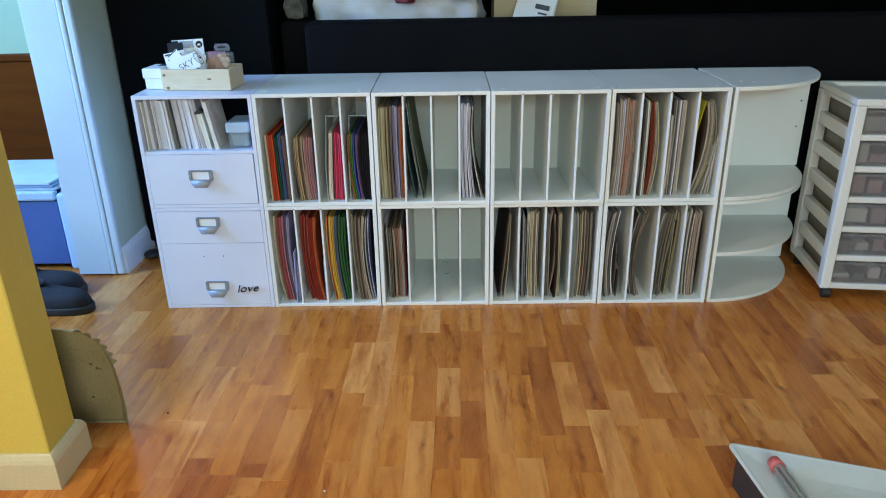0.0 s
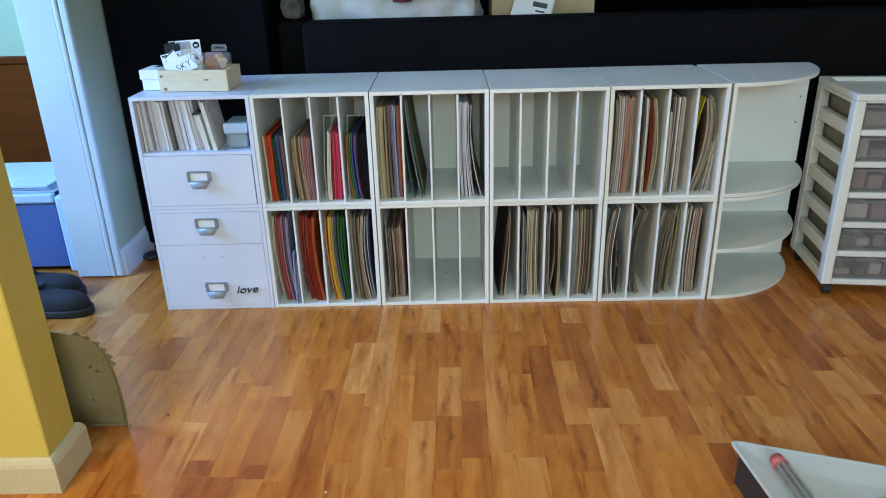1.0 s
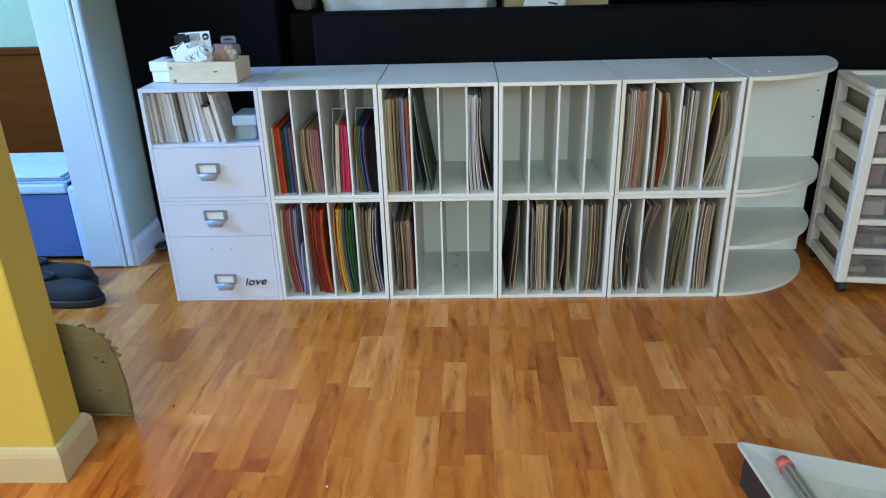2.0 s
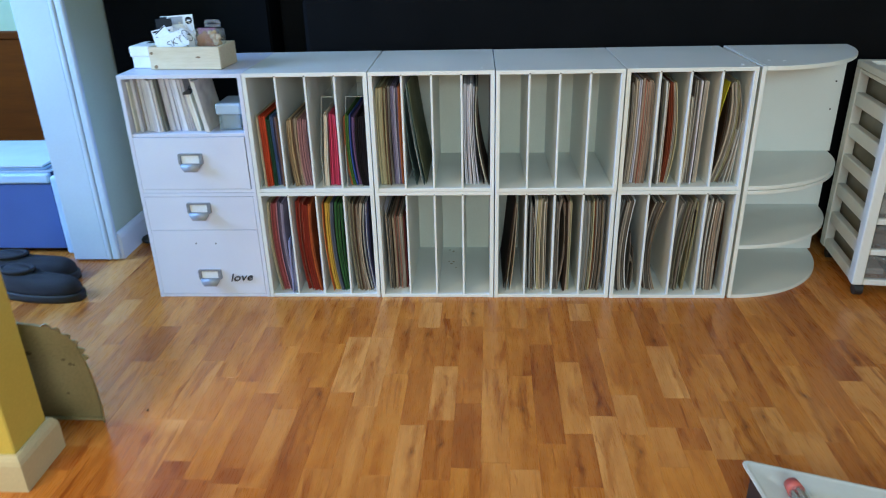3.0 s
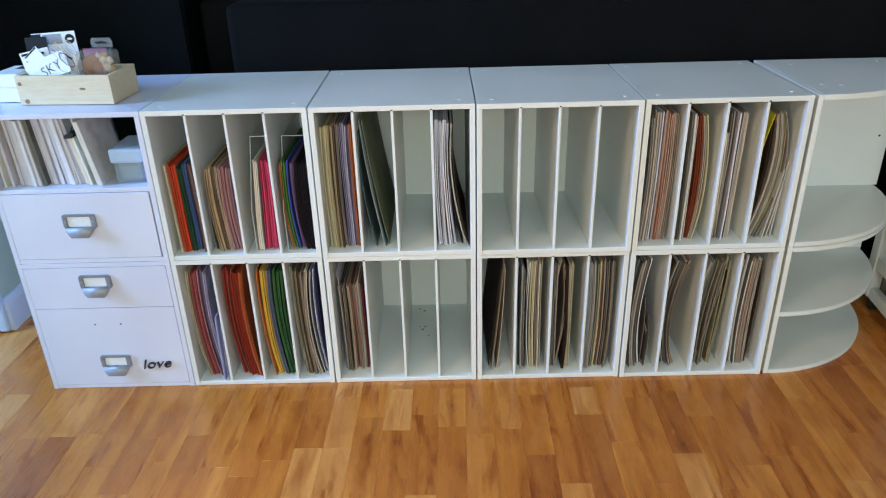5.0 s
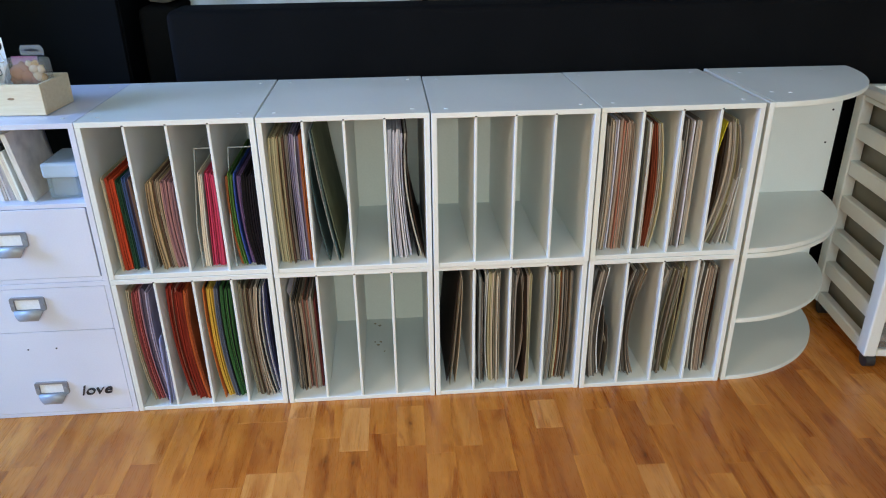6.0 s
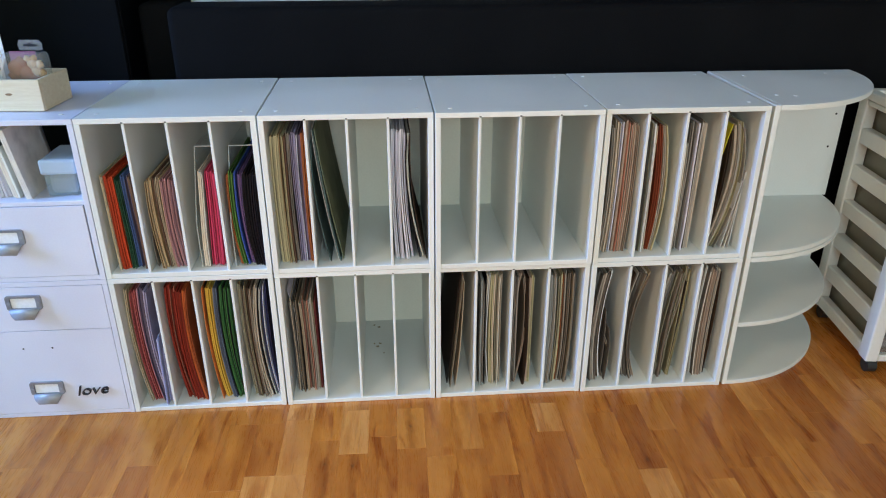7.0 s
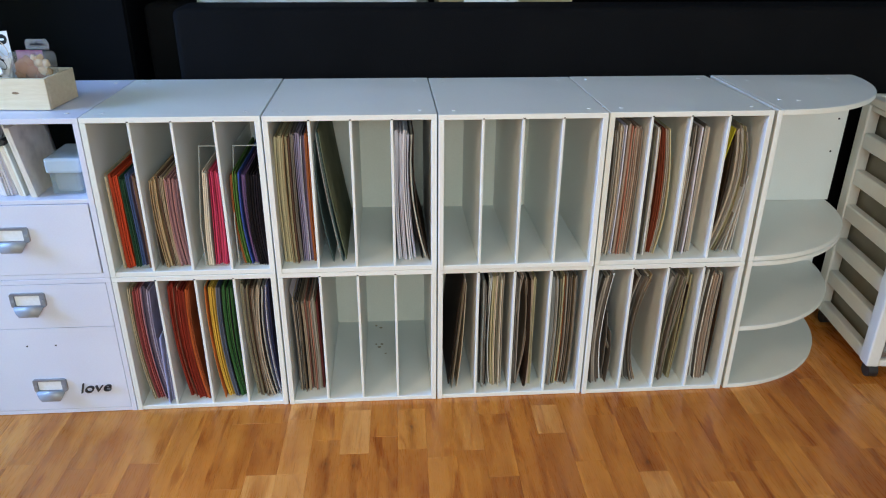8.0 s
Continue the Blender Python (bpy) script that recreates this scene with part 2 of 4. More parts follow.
    links.new(rr.outputs[0], bsdf.inputs["Roughness"])
    bsdf.inputs["Specular IOR Level"].default_value = 0.62
    bump_to(nt, bsdf, fine, 0.05, 0.001)
    return m


OAK = laminate("laminate_strip", False)
OAK_REST = laminate("laminate_rest", True)


# ---- mesh helpers ----
def mesh_of(bm, material, name, smooth=False):
    me = bpy.data.meshes.new(name)
    bm.normal_update()
    bm.to_mesh(me)
    bm.free()
    for m in material if isinstance(material, (list, tuple)) else (material,):
        me.materials.append(m)
    if smooth:
        for p in me.polygons:
            p.use_smooth = True
    return me


def part(name, bm, material, parent=None, label="", smooth=False):
    ob = new(name, mesh_of(bm, material, name, smooth))
    if parent is not None:
        ob.parent = parent
    if label:
        ob["label"] = label
    return ob


def thing(name, at, label, category, group="", rz=0):
    ob = new(name)
    ob.empty_display_size = 0.05
    ob.matrix_world = pose(*at, 0, 0, rz)
    return tagged(ob, label, category, group)


def add_box(bm, x0, x1, y0, y1, z0, z1, bevel=0.0, seg=1):
    made = bmesh.ops.create_cube(bm, size=1.0)["verts"]
    for v in made:
        v.co = Vector(((x0 + x1) / 2 + v.co.x * (x1 - x0), (y0 + y1) / 2 + v.co.y * (y1 - y0), (z0 + z1) / 2 + v.co.z * (z1 - z0)))
    if bevel:
        edges = {e for v in made for e in v.link_edges}
        bmesh.ops.bevel(bm, geom=list(edges), offset=bevel, segments=seg, affect="EDGES", profile=0.5)
    return bm


def box(x0, x1, y0, y1, z0, z1, bevel=0.0, seg=1):
    return add_box(bmesh.new(), x0, x1, y0, y1, z0, z1, bevel, seg)


def add_rod(bm, p, q, r, seg=10, r2=None):
    p, q = Vector(p), Vector(q)
    m = Matrix.Translation((p + q) / 2) @ (q - p).to_track_quat("Z", "Y").to_matrix().to_4x4()
    bmesh.ops.create_cone(bm, cap_ends=True, segments=seg, radius1=r, radius2=r if r2 is None else r2, depth=(q - p).length, matrix=m)
    return bm


def rod(p, q, r, seg=10, r2=None):
    return add_rod(bmesh.new(), p, q, r, seg, r2)


def prism(outline, y0, y1, bevel=0.0, axis="y"):
    """A plate with the given outline: (x, z) pairs swept along y, or (x, y) pairs swept along z."""
    bm = bmesh.new()
    if axis == "y":
        a = [bm.verts.new((u, y0, v)) for u, v in outline]
        b = [bm.verts.new((u, y1, v)) for u, v in outline]
    else:
        a = [bm.verts.new((u, v, y0)) for u, v in outline]
        b = [bm.verts.new((u, v, y1)) for u, v in outline]
    n = len(a)
    bm.faces.new(a)
    bm.faces.new(b[::-1])
    for i in range(n):
        bm.faces.new((a[i], b[i], b[(i + 1) % n], a[(i + 1) % n]))
    bmesh.ops.recalc_face_normals(bm, faces=bm.faces)
    if bevel:
        rim = [e for e in bm.edges if abs(e.calc_face_angle(0)) > 0.9]
        bmesh.ops.bevel(bm, geom=rim, offset=bevel, segments=2, affect="EDGES")
    return bm


# ---- the room ----
def structure(name, bm, material, label, smooth=False):
    return tagged(part(name, bm, material, None, "", smooth), label, "", "", "structure")


floor = structure("floor", box(-2.0, 4.2, -4.6, 3.2, -0.12, -0.004), OAK_REST, "honey-coloured three-strip wood laminate floor")
structure("ceiling", box(-2.0, 4.2, -4.6, 3.2, 2.42, 2.52), CEILING, "unseen ceiling tinted cyan to cool its bounced light")
# hall wall with its window opening, and an added one for the far-room fill
bm = bmesh.new()
for b in ((-4.6, -0.775, 0, 2.42), (-0.10, 0.95, 0, 2.42), (2.05, 3.2, 0, 2.42), (-0.775, -0.10, 0, 0.70), (-0.775, -0.10, 2.0, 2.42), (0.95, 2.05, 0, 0.8), (0.95, 2.05, 2.0, 2.42)):
    add_box(bm, -2.0, -1.84, b[0], b[1], b[2], b[3])
structure("wall_west", bm, PALE_WALL, "pale painted wall with two windows, one of them added")
bm = bmesh.new()
for b in ((-1.84, 0.05, 0, 2.42), (2.35, 4.04, 0, 2.42), (0.05, 2.35, 0, 0.30), (0.05, 2.35, 2.2, 2.42)):
    add_box(bm, b[0], b[1], -4.6, -4.44, b[2], b[3])
structure("wall_south", bm, PALE_WALL, "unseen pale painted wall with an added wide window")
structure("wall_east", box(4.04, 4.2, -4.44, 3.2, 0, 2.42), PALE_WALL, "pale painted side wall")
structure("wall_north", box(-1.84, 4.04, 3.04, 3.2, 0, 2.42), BLUE_WALL, "pale blue wall of the room beyond")
# yellow stub wall and its baseboards
structure("wall_yellow", box(-1.84, 0.062, -0.898, -0.775, 0, 2.42, 0.003), YELLOW, "warm yellow painted stub wall")


def skirting(name, path, h, material, label):
    """A baseboard with a rounded lip, mitred along a path with the wall on its left."""
    prof = [(0, 0), (0.016, 0), (0.016, h - 0.022), (0.013, h - 0.012), (0.008, h - 0.003), (0.004, h), (0, h)]
    bm = bmesh.new()
    pts = [Vector(p) for p in path]
    rings = []
    for i, p in enumerate(pts):
        sides = []
        for a, b in ((i - 1, i), (i, i + 1)):
            if 0 <= a and b < len(pts):
                d = (pts[b] - pts[a]).normalized()
                sides.append(Vector((d.y, -d.x)))
        n = sum(sides, Vector((0, 0))).normalized()
        n = n / n.dot(sides[0])
        rings.append([bm.verts.new((p.x + n.x * u, p.y + n.y * u, z)) for u, z in prof])
    m = len(prof)
    for r, q in zip(rings, rings[1:]):
        for i in range(m):
            bm.faces.new((r[i], r[(i + 1) % m], q[(i + 1) % m], q[i]))
    bm.faces.new(rings[0])
    bm.faces.new(rings[-1][::-1])
    bmesh.ops.recalc_face_normals(bm, faces=bm.faces)
    return structure(name, bm, material, label)


skirting("baseboard_1", ((-1.83, -0.8985), (0.0625, -0.8985), (0.0625, -0.7745), (-1.83, -0.7745)), 0.092, CREAM_TRIM, "cream painted baseboard round the yellow wall's end")
# wall end with its casing
structure("wall_inner", box(-0.42, -0.276, 0.300, 3.04, 0, 2.42), PALE_WALL, "pale grey-green painted wall beside the doorway")
structure("trim_casing", box(-0.441, -0.316, 0.284, 0.298, 0.006, 2.12, 0.003, 2), CASING_BLUE_LIT, "white painted door casing")
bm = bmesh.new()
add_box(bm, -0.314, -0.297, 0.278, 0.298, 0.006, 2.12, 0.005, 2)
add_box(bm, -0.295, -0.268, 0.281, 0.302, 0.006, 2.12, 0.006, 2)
structure("trim_moulding", bm, CASING_BLUE_LIT, "white painted moulded edge of the casing")
structure("trim_jamb", box(-0.443, -0.422, 0.300, 0.46, 0.006, 2.12, 0.002), CASING_BLUE_LIT, "white painted door jamb")
skirting("baseboard_3", ((-0.275, 0.303), (-0.275, 0.60)), 0.105, WHITE_PAINT, "white painted baseboard beside the doorway")

# window frames in the three openings; two are added only around fill lamps
def window_frame(name, lo, hi, along, at, z0, z1):
    bm = bmesh.new()
    for a, b, c, d in ((lo, lo + 0.05, z0, z1), (hi - 0.05, hi, z0, z1), (lo + 0.05, hi - 0.05, z0, z0 + 0.05), (lo + 0.05, hi - 0.05, z1 - 0.05, z1)):
        if along == "y":
            add_box(bm, at - 0.05, at, a, b, c, d, 0.004)
        else:
            add_box(bm, a, b, at - 0.05, at, c, d, 0.004)
    return structure(name, bm, WHITE_PAINT, "white painted frame of an unseen window")


window_frame("window_1", -0.775, -0.10, "y", -1.88, 0.70, 2.0)
window_frame("window_2", 0.95, 2.05, "y", -1.88, 0.8, 2.0)
window_frame("window_3", 0.05, 2.35, "x", -4.48, 0.30, 2.2)

# added black backdrop, hung in folds, for the darkness across the room's back
bm = bmesh.new()
rows = []
for i in range(181):
    x = -0.285 + i * 4.3 / 180
    y = 1.72 + 0.035 * math.sin(x * 21) + 0.012 * math.sin(x * 47 + 1)
    rows.append([bm.verts.new((x, y + dy, z)) for dy, z in ((0, 0.02), (0, 2.38), (0.006, 2.38), (0.006, 0.02))])
for a, b in zip(rows, rows[1:]):
    for k in range(4):
        bm.faces.new((a[k], a[(k + 1) % 4], b[(k + 1) % 4], b[k]))
tagged(part("curtain", bm, BLACK_DROP, None, "", True), "black folded backdrop added to darken the back of the room", "curtain")


# ---- black furniture behind the cubes ----
def rounded_slab(x0, x1, y0, y1, z0, z1, r, seg=4):
    return box(x0, x1, y0, y1, z0, z1, r, seg)


sofa = thing("sofa", (0.475, 0.42, 0), "black fabric sofa turned back to the room", "sofa")
part("backrest", rounded_slab(0, 3.0, 0, 0.16, 0.06, 0.905, 0.022), BLACK_CLOTH, sofa, "", True)
part("seat", rounded_slab(0.0, 3.0, 0.17, 0.80, 0.10, 0.44, 0.03), BLACK_CLOTH, sofa, "", True)
part("seat_cushion", rounded_slab(0.02, 2.98, 0.18, 0.80, 0.445, 0.70, 0.04), BLACK_CLOTH, sofa, "", True)
part("armrest", rounded_slab(-0.13, -0.012, 0.20, 0.80, 0.06, 0.895, 0.02), BLACK_CLOTH, sofa, "", True)
for fx in (0.08, 2.9):
    for fy in (0.06, 0.7):
        part("foot", box(fx, fx + 0.05, fy, fy + 0.05, 0, 0.10, 0.004), BLACK_PLASTIC, sofa)

cabinet = thing("cabinet", (-0.27, 0.545, 0), "tall black cabinet standing against the wall", "cabinet")
part("body", box(0, 0.595, 0.012, 0.45, 0.03, 1.75, 0.006, 2), BLACK_LACQ, cabinet)
part("door", box(0.004, 0.592, 0, 0.011, 0.04, 1.74, 0.003), BLACK_LACQ, cabinet)
part("plinth", box(0.01, 0.585, 0.03, 0.44, 0, 0.03), BLACK_PLASTIC, cabinet)


def cloth(name, x0, x1, y0, y1, z0, z1, seed, material, label, category, rough=0.02):
    """A soft heap of cloth: a rounded block pushed about by noise."""
    bm = bmesh.new()
    bmesh.ops.create_cube(bm, size=1.0)
    bmesh.ops.subdivide_edges(bm, edges=bm.edges[:], cuts=22, use_grid_fill=True)
    for v in bm.verts:
        p = v.co * 2
        q = p.normalized() * max(abs(p.x), abs(p.y), abs(p.z))
        p = p * 0.65 + q * 0.35
        w = Vector((x0 + (x1 - x0) * (p.x + 1) / 2, y0 + (y1 - y0) * (p.y + 1) / 2, z0 + (z1 - z0) * (p.z + 1) / 2))
        n = noise.noise_vector(w * 9 + Vector((seed, 0, 0))) * rough + noise.noise_vector(w * 22 + Vector((0, seed, 0))) * rough * 0.45 + noise.noise_vector(w * 55 + Vector((0, 0, seed))) * rough * 0.18
        if p.z < -0.9:
            n.z = 0
        v.co = w + n
    return tagged(part(name, bm, material, None, "", True), label, category)


cloth("pillow", 0.45, 1.125, 0.62, 1.10, 0.69, 1.05, 3.1, LINEN, "crumpled white cotton pillow lying on the black sofa", "pillow", 0.036)
cloth("cloth_bundle", 0.79, 0.87, 0.585, 0.66, 0.955, 1.02, 8.0, MAROON, "small bundled maroon cloth lying on the pillow", "cloth", 0.02)
cloth("cloth_bundle", 1.00, 1.07, 0.585, 0.66, 0.965, 1.03, 5.0, STRIPE_A, "small grey-green cloth lying on the pillow", "cloth", 0.02)
cloth("folded_cloth", 0.368, 0.430, 0.66, 0.80, 0.897, 0.985, 2.0, STRIPE_A, "grey striped cloth lying on the sofa's armrest", "cloth", 0.02)

carton = thing("cardboard_box", (1.17, 0.73, 0.70), "open tan cardboard box standing on the sofa", "box")
part("panel", box(0, 0.40, 0, 0.006, 0, 0.30), CARDBOARD, carton)
part("panel", box(0, 0.40, 0.20, 0.206, 0, 0.30), CARDBOARD, carton)
part("panel", box(0, 0.006, 0.006, 0.20, 0, 0.30), CARDBOARD, carton)
part("panel", box(0.394, 0.40, 0.006, 0.20, 0, 0.30), CARDBOARD, carton)
part("base", box(0.006, 0.394, 0.006, 0.20, 0, 0.006), CARDBOARD, carton)
flap = part("flap", box(-0.20, 0.0, -0.003, 0.003, 0.0, 0.19), CARDBOARD, carton)
flap.matrix_local = pose(0.0, 0.0, 0.295, -30, 38, 12)
scale_ob = thing("postal_scale", (1.185, 0.56, 0.70), "white digital postal scale propped against the cardboard box", "scale")
scale_ob.matrix_world = pose(1.185, 0.56, 0.742, -34, 12, -10)
part("body", box(0, 0.155, 0.0, 0.035, 0, 0.32, 0.008, 2), WHITE_PLASTIC, scale_ob)
part("display", box(0.075, 0.13, -0.003, 0.002, 0.245, 0.265, 0.001), LCD, scale_ob, "dark grey display")
part("button", box(0.09, 0.125, -0.004, 0.002, 0.225, 0.231, 0.001), LCD, scale_ob)


# ---- the white cubes ----
W, D, H, TH = 0.368, 0.385, 0.368, 0.012
CX = (0.002, 0.3755, 0.7475, 1.1187, 1.4905)


def cube_shell(name, at, label, W=W, back=H - TH, board=WHITE):
    c = thing(name, at, label, "storage cube", "white storage cubes")
    part("side_panel", box(0, TH, 0, D, 0.0, H - TH, 0.0008), board, c)
    part("side_panel", box(W - TH, W, 0, D, 0.0, H - TH, 0.0008), board, c)
    part("bottom_panel", box(TH, W - TH, 0.0008, D, 0.0005, TH, 0.001), board, c)
    part("top_panel", box(0, W, 0, D, H - TH, H - 0.0002, 0.0008), board, c)
    part("back_panel", box(TH, W - TH, D - 0.006, D - 0.0006, TH, back), WHITE_BACK, c)
    for cx in (0.035, W - 0.035):
        for cy in (0.04, D - 0.04):
            part("screw_cap", rod((cx, cy, H - 0.002), (cx, cy, H + 0.0012), 0.0045, 12), WHITE_PAINT, c)
    return c


GAP = (W - 2 * TH - 3 * 0.006) / 4
first = cube_shell("paper_cube", (CX[1], 0, H), "white paper storage cube with three upright dividers")
for k in range(3):
    x = TH + GAP + k * (GAP + 0.006)
    part("divider", box(x, x + 0.006, 0.003, D - 0.006, TH, H - TH, 0.0008), WHITE, first)
    part("slot", box(x + 0.0008, x + 0.0052, -0.0003, 0.004, H - TH + 0.0004, H - TH + 0.0030), HOLE, first)
JIT = {(1, 0): 0.0, (2, 1): -0.004, (2, 0): -0.002, (3, 1): -0.010, (3, 0): -0.003, (4, 1): -0.007, (4, 0): -0.007}
copies = {}
for (c, r), dy in JIT.items():
    copies[c, r] = copy_thing(first, pose(CX[c], dy, r * H, 0, 0, 0.15 * ((c * 3 + r) % 3 - 1)))

for gx, gy, gw in ((0.222, 0.235, .005), (0.230, 0.250, .004), (0.214, 0.250, .003), (0.226, 0.340, .005), (0.212, 0.352, .004), (0.240, 0.20, .003)):
    rad = [gw * random.uniform(0.5, 1.2) for a in range(12)]
    part("stain", prism([(gx + rad[a] * math.cos(a * math.pi / 6), gy + rad[a] * math.sin(a * math.pi / 6)) for a in range(12)], TH + 0.0002, TH + 0.0008, 0.0, "z"), SMUDGE, copies[2, 0], "small dark smudge")

# drawer cubes
top_drawers = cube_shell("drawer_cube", (CX[0], 0, H), "white storage cube with an open shelf above a drawer", 0.372, 0.179, WHITE_LAVENDER_LIT)
low_drawers = cube_shell("drawer_cube", (CX[0], 0, 0), "white storage cube with two drawers", 0.372, H - TH, WHITE_LAVENDER_LIT)
part("shelf", box(TH, 0.372 - TH, 0.002, D - 0.006, 0.180, 0.190, 0.001), WHITE_LAVENDER_LIT, top_drawers)


def plate_ring(x0, x1, z0, z1, r, inset):
    """A flat frame with rounded outer corners round a rectangular window."""
    bm = bmesh.new()
    outer, inner = [], []
    for cx, cz, a0, ix, iz in ((x1 - r, z1 - r, 0, x1 - inset[0], z1 - inset[1]), (x0 + r, z1 - r, 90, x0 + inset[0], z1 - inset[1]), (x0 + r, z0 + r, 180, x0 + inset[0], z0 + inset[1]), (x1 - r, z0 + r, 270, x1 - inset[0], z0 + inset[1])):
        for k in range(5):
            a = radians(a0 + k * 22.5)
            outer.append((cx + r * math.cos(a), cz + r * math.sin(a)))
            inner.append((ix, iz) if k == 2 else (ix + 0.002 * (math.cos(a) - 0.7071), iz + 0.002 * (math.sin(a) - 0.7071)))
    rings = [[bm.verts.new((u, y, v)) for u, v in ring] for ring, y in ((outer, -0.0003), (outer, -0.0042), ([(u * 0.985 + (x0 + x1) / 2 * 0.015, v * 0.985 + (z0 + z1) / 2 * 0.015) for u, v in outer], -0.0054), (inner, -0.0048), (inner, -0.0003))]
    n = len(outer)
    for p, q in zip(rings, rings[1:]):
        for k in range(n):
            bm.faces.new((p[k], p[(k + 1) % n], q[(k + 1) % n], q[k]))
    bmesh.ops.recalc_face_normals(bm, faces=bm.faces)
    return bm


def pull(parent, x, z):
    """A nickel label-holder pull with a cup lip, its top left corner at x, z."""
    w, h = 0.078, 0.036
    ob = part("handle", plate_ring(x, x + w, z - h, z, 0.006, (0.013, 0.0065)), NICKEL, parent, "dark nickel label-holder pull")
    for sx_ in (x + 0.0065, x + w - 0.0065):
        part("screw", rod((sx_, -0.0066, z - h * 0.5), (sx_, -0.0048, z - h * 0.5), 0.0034, 12), STEEL, ob, "bright nickel screw")
    bm = bmesh.new()
    rows = []
    for i in range(7):
        a = math.pi / 2 * i / 6
        yy, zz = -0.004 - 0.015 * math.sin(a), z - h - 0.020 * (1 - math.cos(a)) + 0.003
        inset = 0.012 * (i / 6) ** 2
        rows.append([bm.verts.new((x + 0.006 + inset, yy, zz)), bm.verts.new((x + w - 0.006 - inset, yy, zz)), bm.verts.new((x + w - 0.006 - inset, yy + 0.002, zz - 0.002)), bm.verts.new((x + 0.006 + inset, yy + 0.002, zz - 0.002))])
    for p, q in zip(rows, rows[1:]):
        for k in range(4):
            bm.faces.new((p[k], p[(k + 1) % 4], q[(k + 1) % 4], q[k]))
    bm.faces.new(rows[-1])
    bm.faces.new(rows[0][::-1])
    bmesh.ops.recalc_face_normals(bm, faces=bm.faces)
    part("cup", bm, STEEL, ob, "bright nickel finger cup", True)
    part("name_card", box(x + 0.011, x + w - 0.011, -0.0022, -0.0008, z - h + 0.005, z - 0.005), LABEL, ob, "blank white name card")
    return ob


def drawer(parent, z0, z1, hx, hz, gap=0.0008):
    f = part("drawer_front", box(TH + 0.0006, 0.372 - TH - gap, 0.0, 0.014, z0, z1, 0.0006), WHITE_LAVENDER_LIT, parent)
    part("drawer_box", box(TH + 0.01, W - TH - 0.01, 0.015, D - 0.02, z0 + 0.004, z1 - 0.01), WHITE_BACK, parent)
    pull(f, hx, hz)
    return f


drawer(top_drawers, TH + 0.001, 0.1788, 0.1435, 0.497 - H, 0.0034)
drawer(low_drawers, 0.2425, H - TH - 0.001, 0.1435, 0.336)
big = drawer(low_drawers, TH + 0.001, 0.2412, 0.1435, 0.103)
for hx in (0.152, 0.217):
    part("screw_hole", rod((hx, -0.0006, 0.195), (hx, 0.004, 0.195), 0.0022, 10), HOLE, low_drawers)

# the word on the lowest drawer
def lettering(body, size, extrude, bevel, shear, offset, material):
    """A mesh of a word in the built-in font."""
    txt = bpy.data.curves.new("word", "FONT")
    txt.body, txt.size, txt.extrude, txt.bevel_depth, txt.shear, txt.offset = body, size, extrude, bevel, shear, offset
    tmp = new("word_tmp", txt)
    bpy.context.view_layer.update()
    me = bpy.data.meshes.new_from_object(tmp.evaluated_get(bpy.context.evaluated_depsgraph_get()))
    bpy.data.objects.remove(tmp)
    me.materials.clear()
    me.materials.append(material)
    return me


me = lettering("love", 0.044, 0.0022, 0.0005, 0.28, -0.0005, INK)
word = new("word_sign", me)
xs = [v.co.x for v in me.vertices]
word.matrix_world = pose(0.252 - min(xs), -0.0032, 0.060, 90, -3, 0) @ Matrix.Diagonal((0.074 / (max(xs) - min(xs)), 0.86, 1, 1))
tagged(word, "dark pewter love lettering fixed to a white drawer", "sign")


# ---- rounded end shelves ----
def quarter(rx, ry, n=28, x0=0.0, y1=D):
    pts = [(x0, y1)]
    for i in range(n + 1):
        a = math.pi / 2 * i / n
        pts.append((x0 + rx * math.sin(a), y1 - ry * math.cos(a)))
    return pts


def end_unit(z, shelves):
    u = thing("end_shelf", (1.8670, -0.006, z), "white quarter-round corner shelf unit", "shelf", "rounded end shelves", -1.2)
    part("side_panel", box(0, TH, 0, D, 0, H, 0.0012), WHITE, u)
    part("back_panel", box(TH, 0.400, D - 0.012, D, TH, H - TH, 0.001), WHITE, u)
    for z0 in shelves:
        part("shelf", prism(quarter(0.380, D, x0=TH), z0, z0 + TH, 0.0015, "z"), WHITE, u)
    return u


low_end = end_unit(0, (0.0, 0.173, H - TH - 0.002))
top_end = end_unit(H, (0.0, H - TH))
for hx, hz in ((0.377, 0.250), (0.374, 0.157), (0.06, 0.30)):
    part("peg_hole", rod((hx, D - 0.0128, hz), (hx, D - 0.008, hz), 0.003, 10), HOLE, top_end)
for cx, cy in ((0.05, 0.10), (0.07, 0.32), (0.30, 0.34), (0.09, 0.09)):
    part("screw_cap", rod((cx, cy, H - 0.002), (cx, cy, H + 0.0012), 0.0045, 12), WHITE_PAINT, top_end)


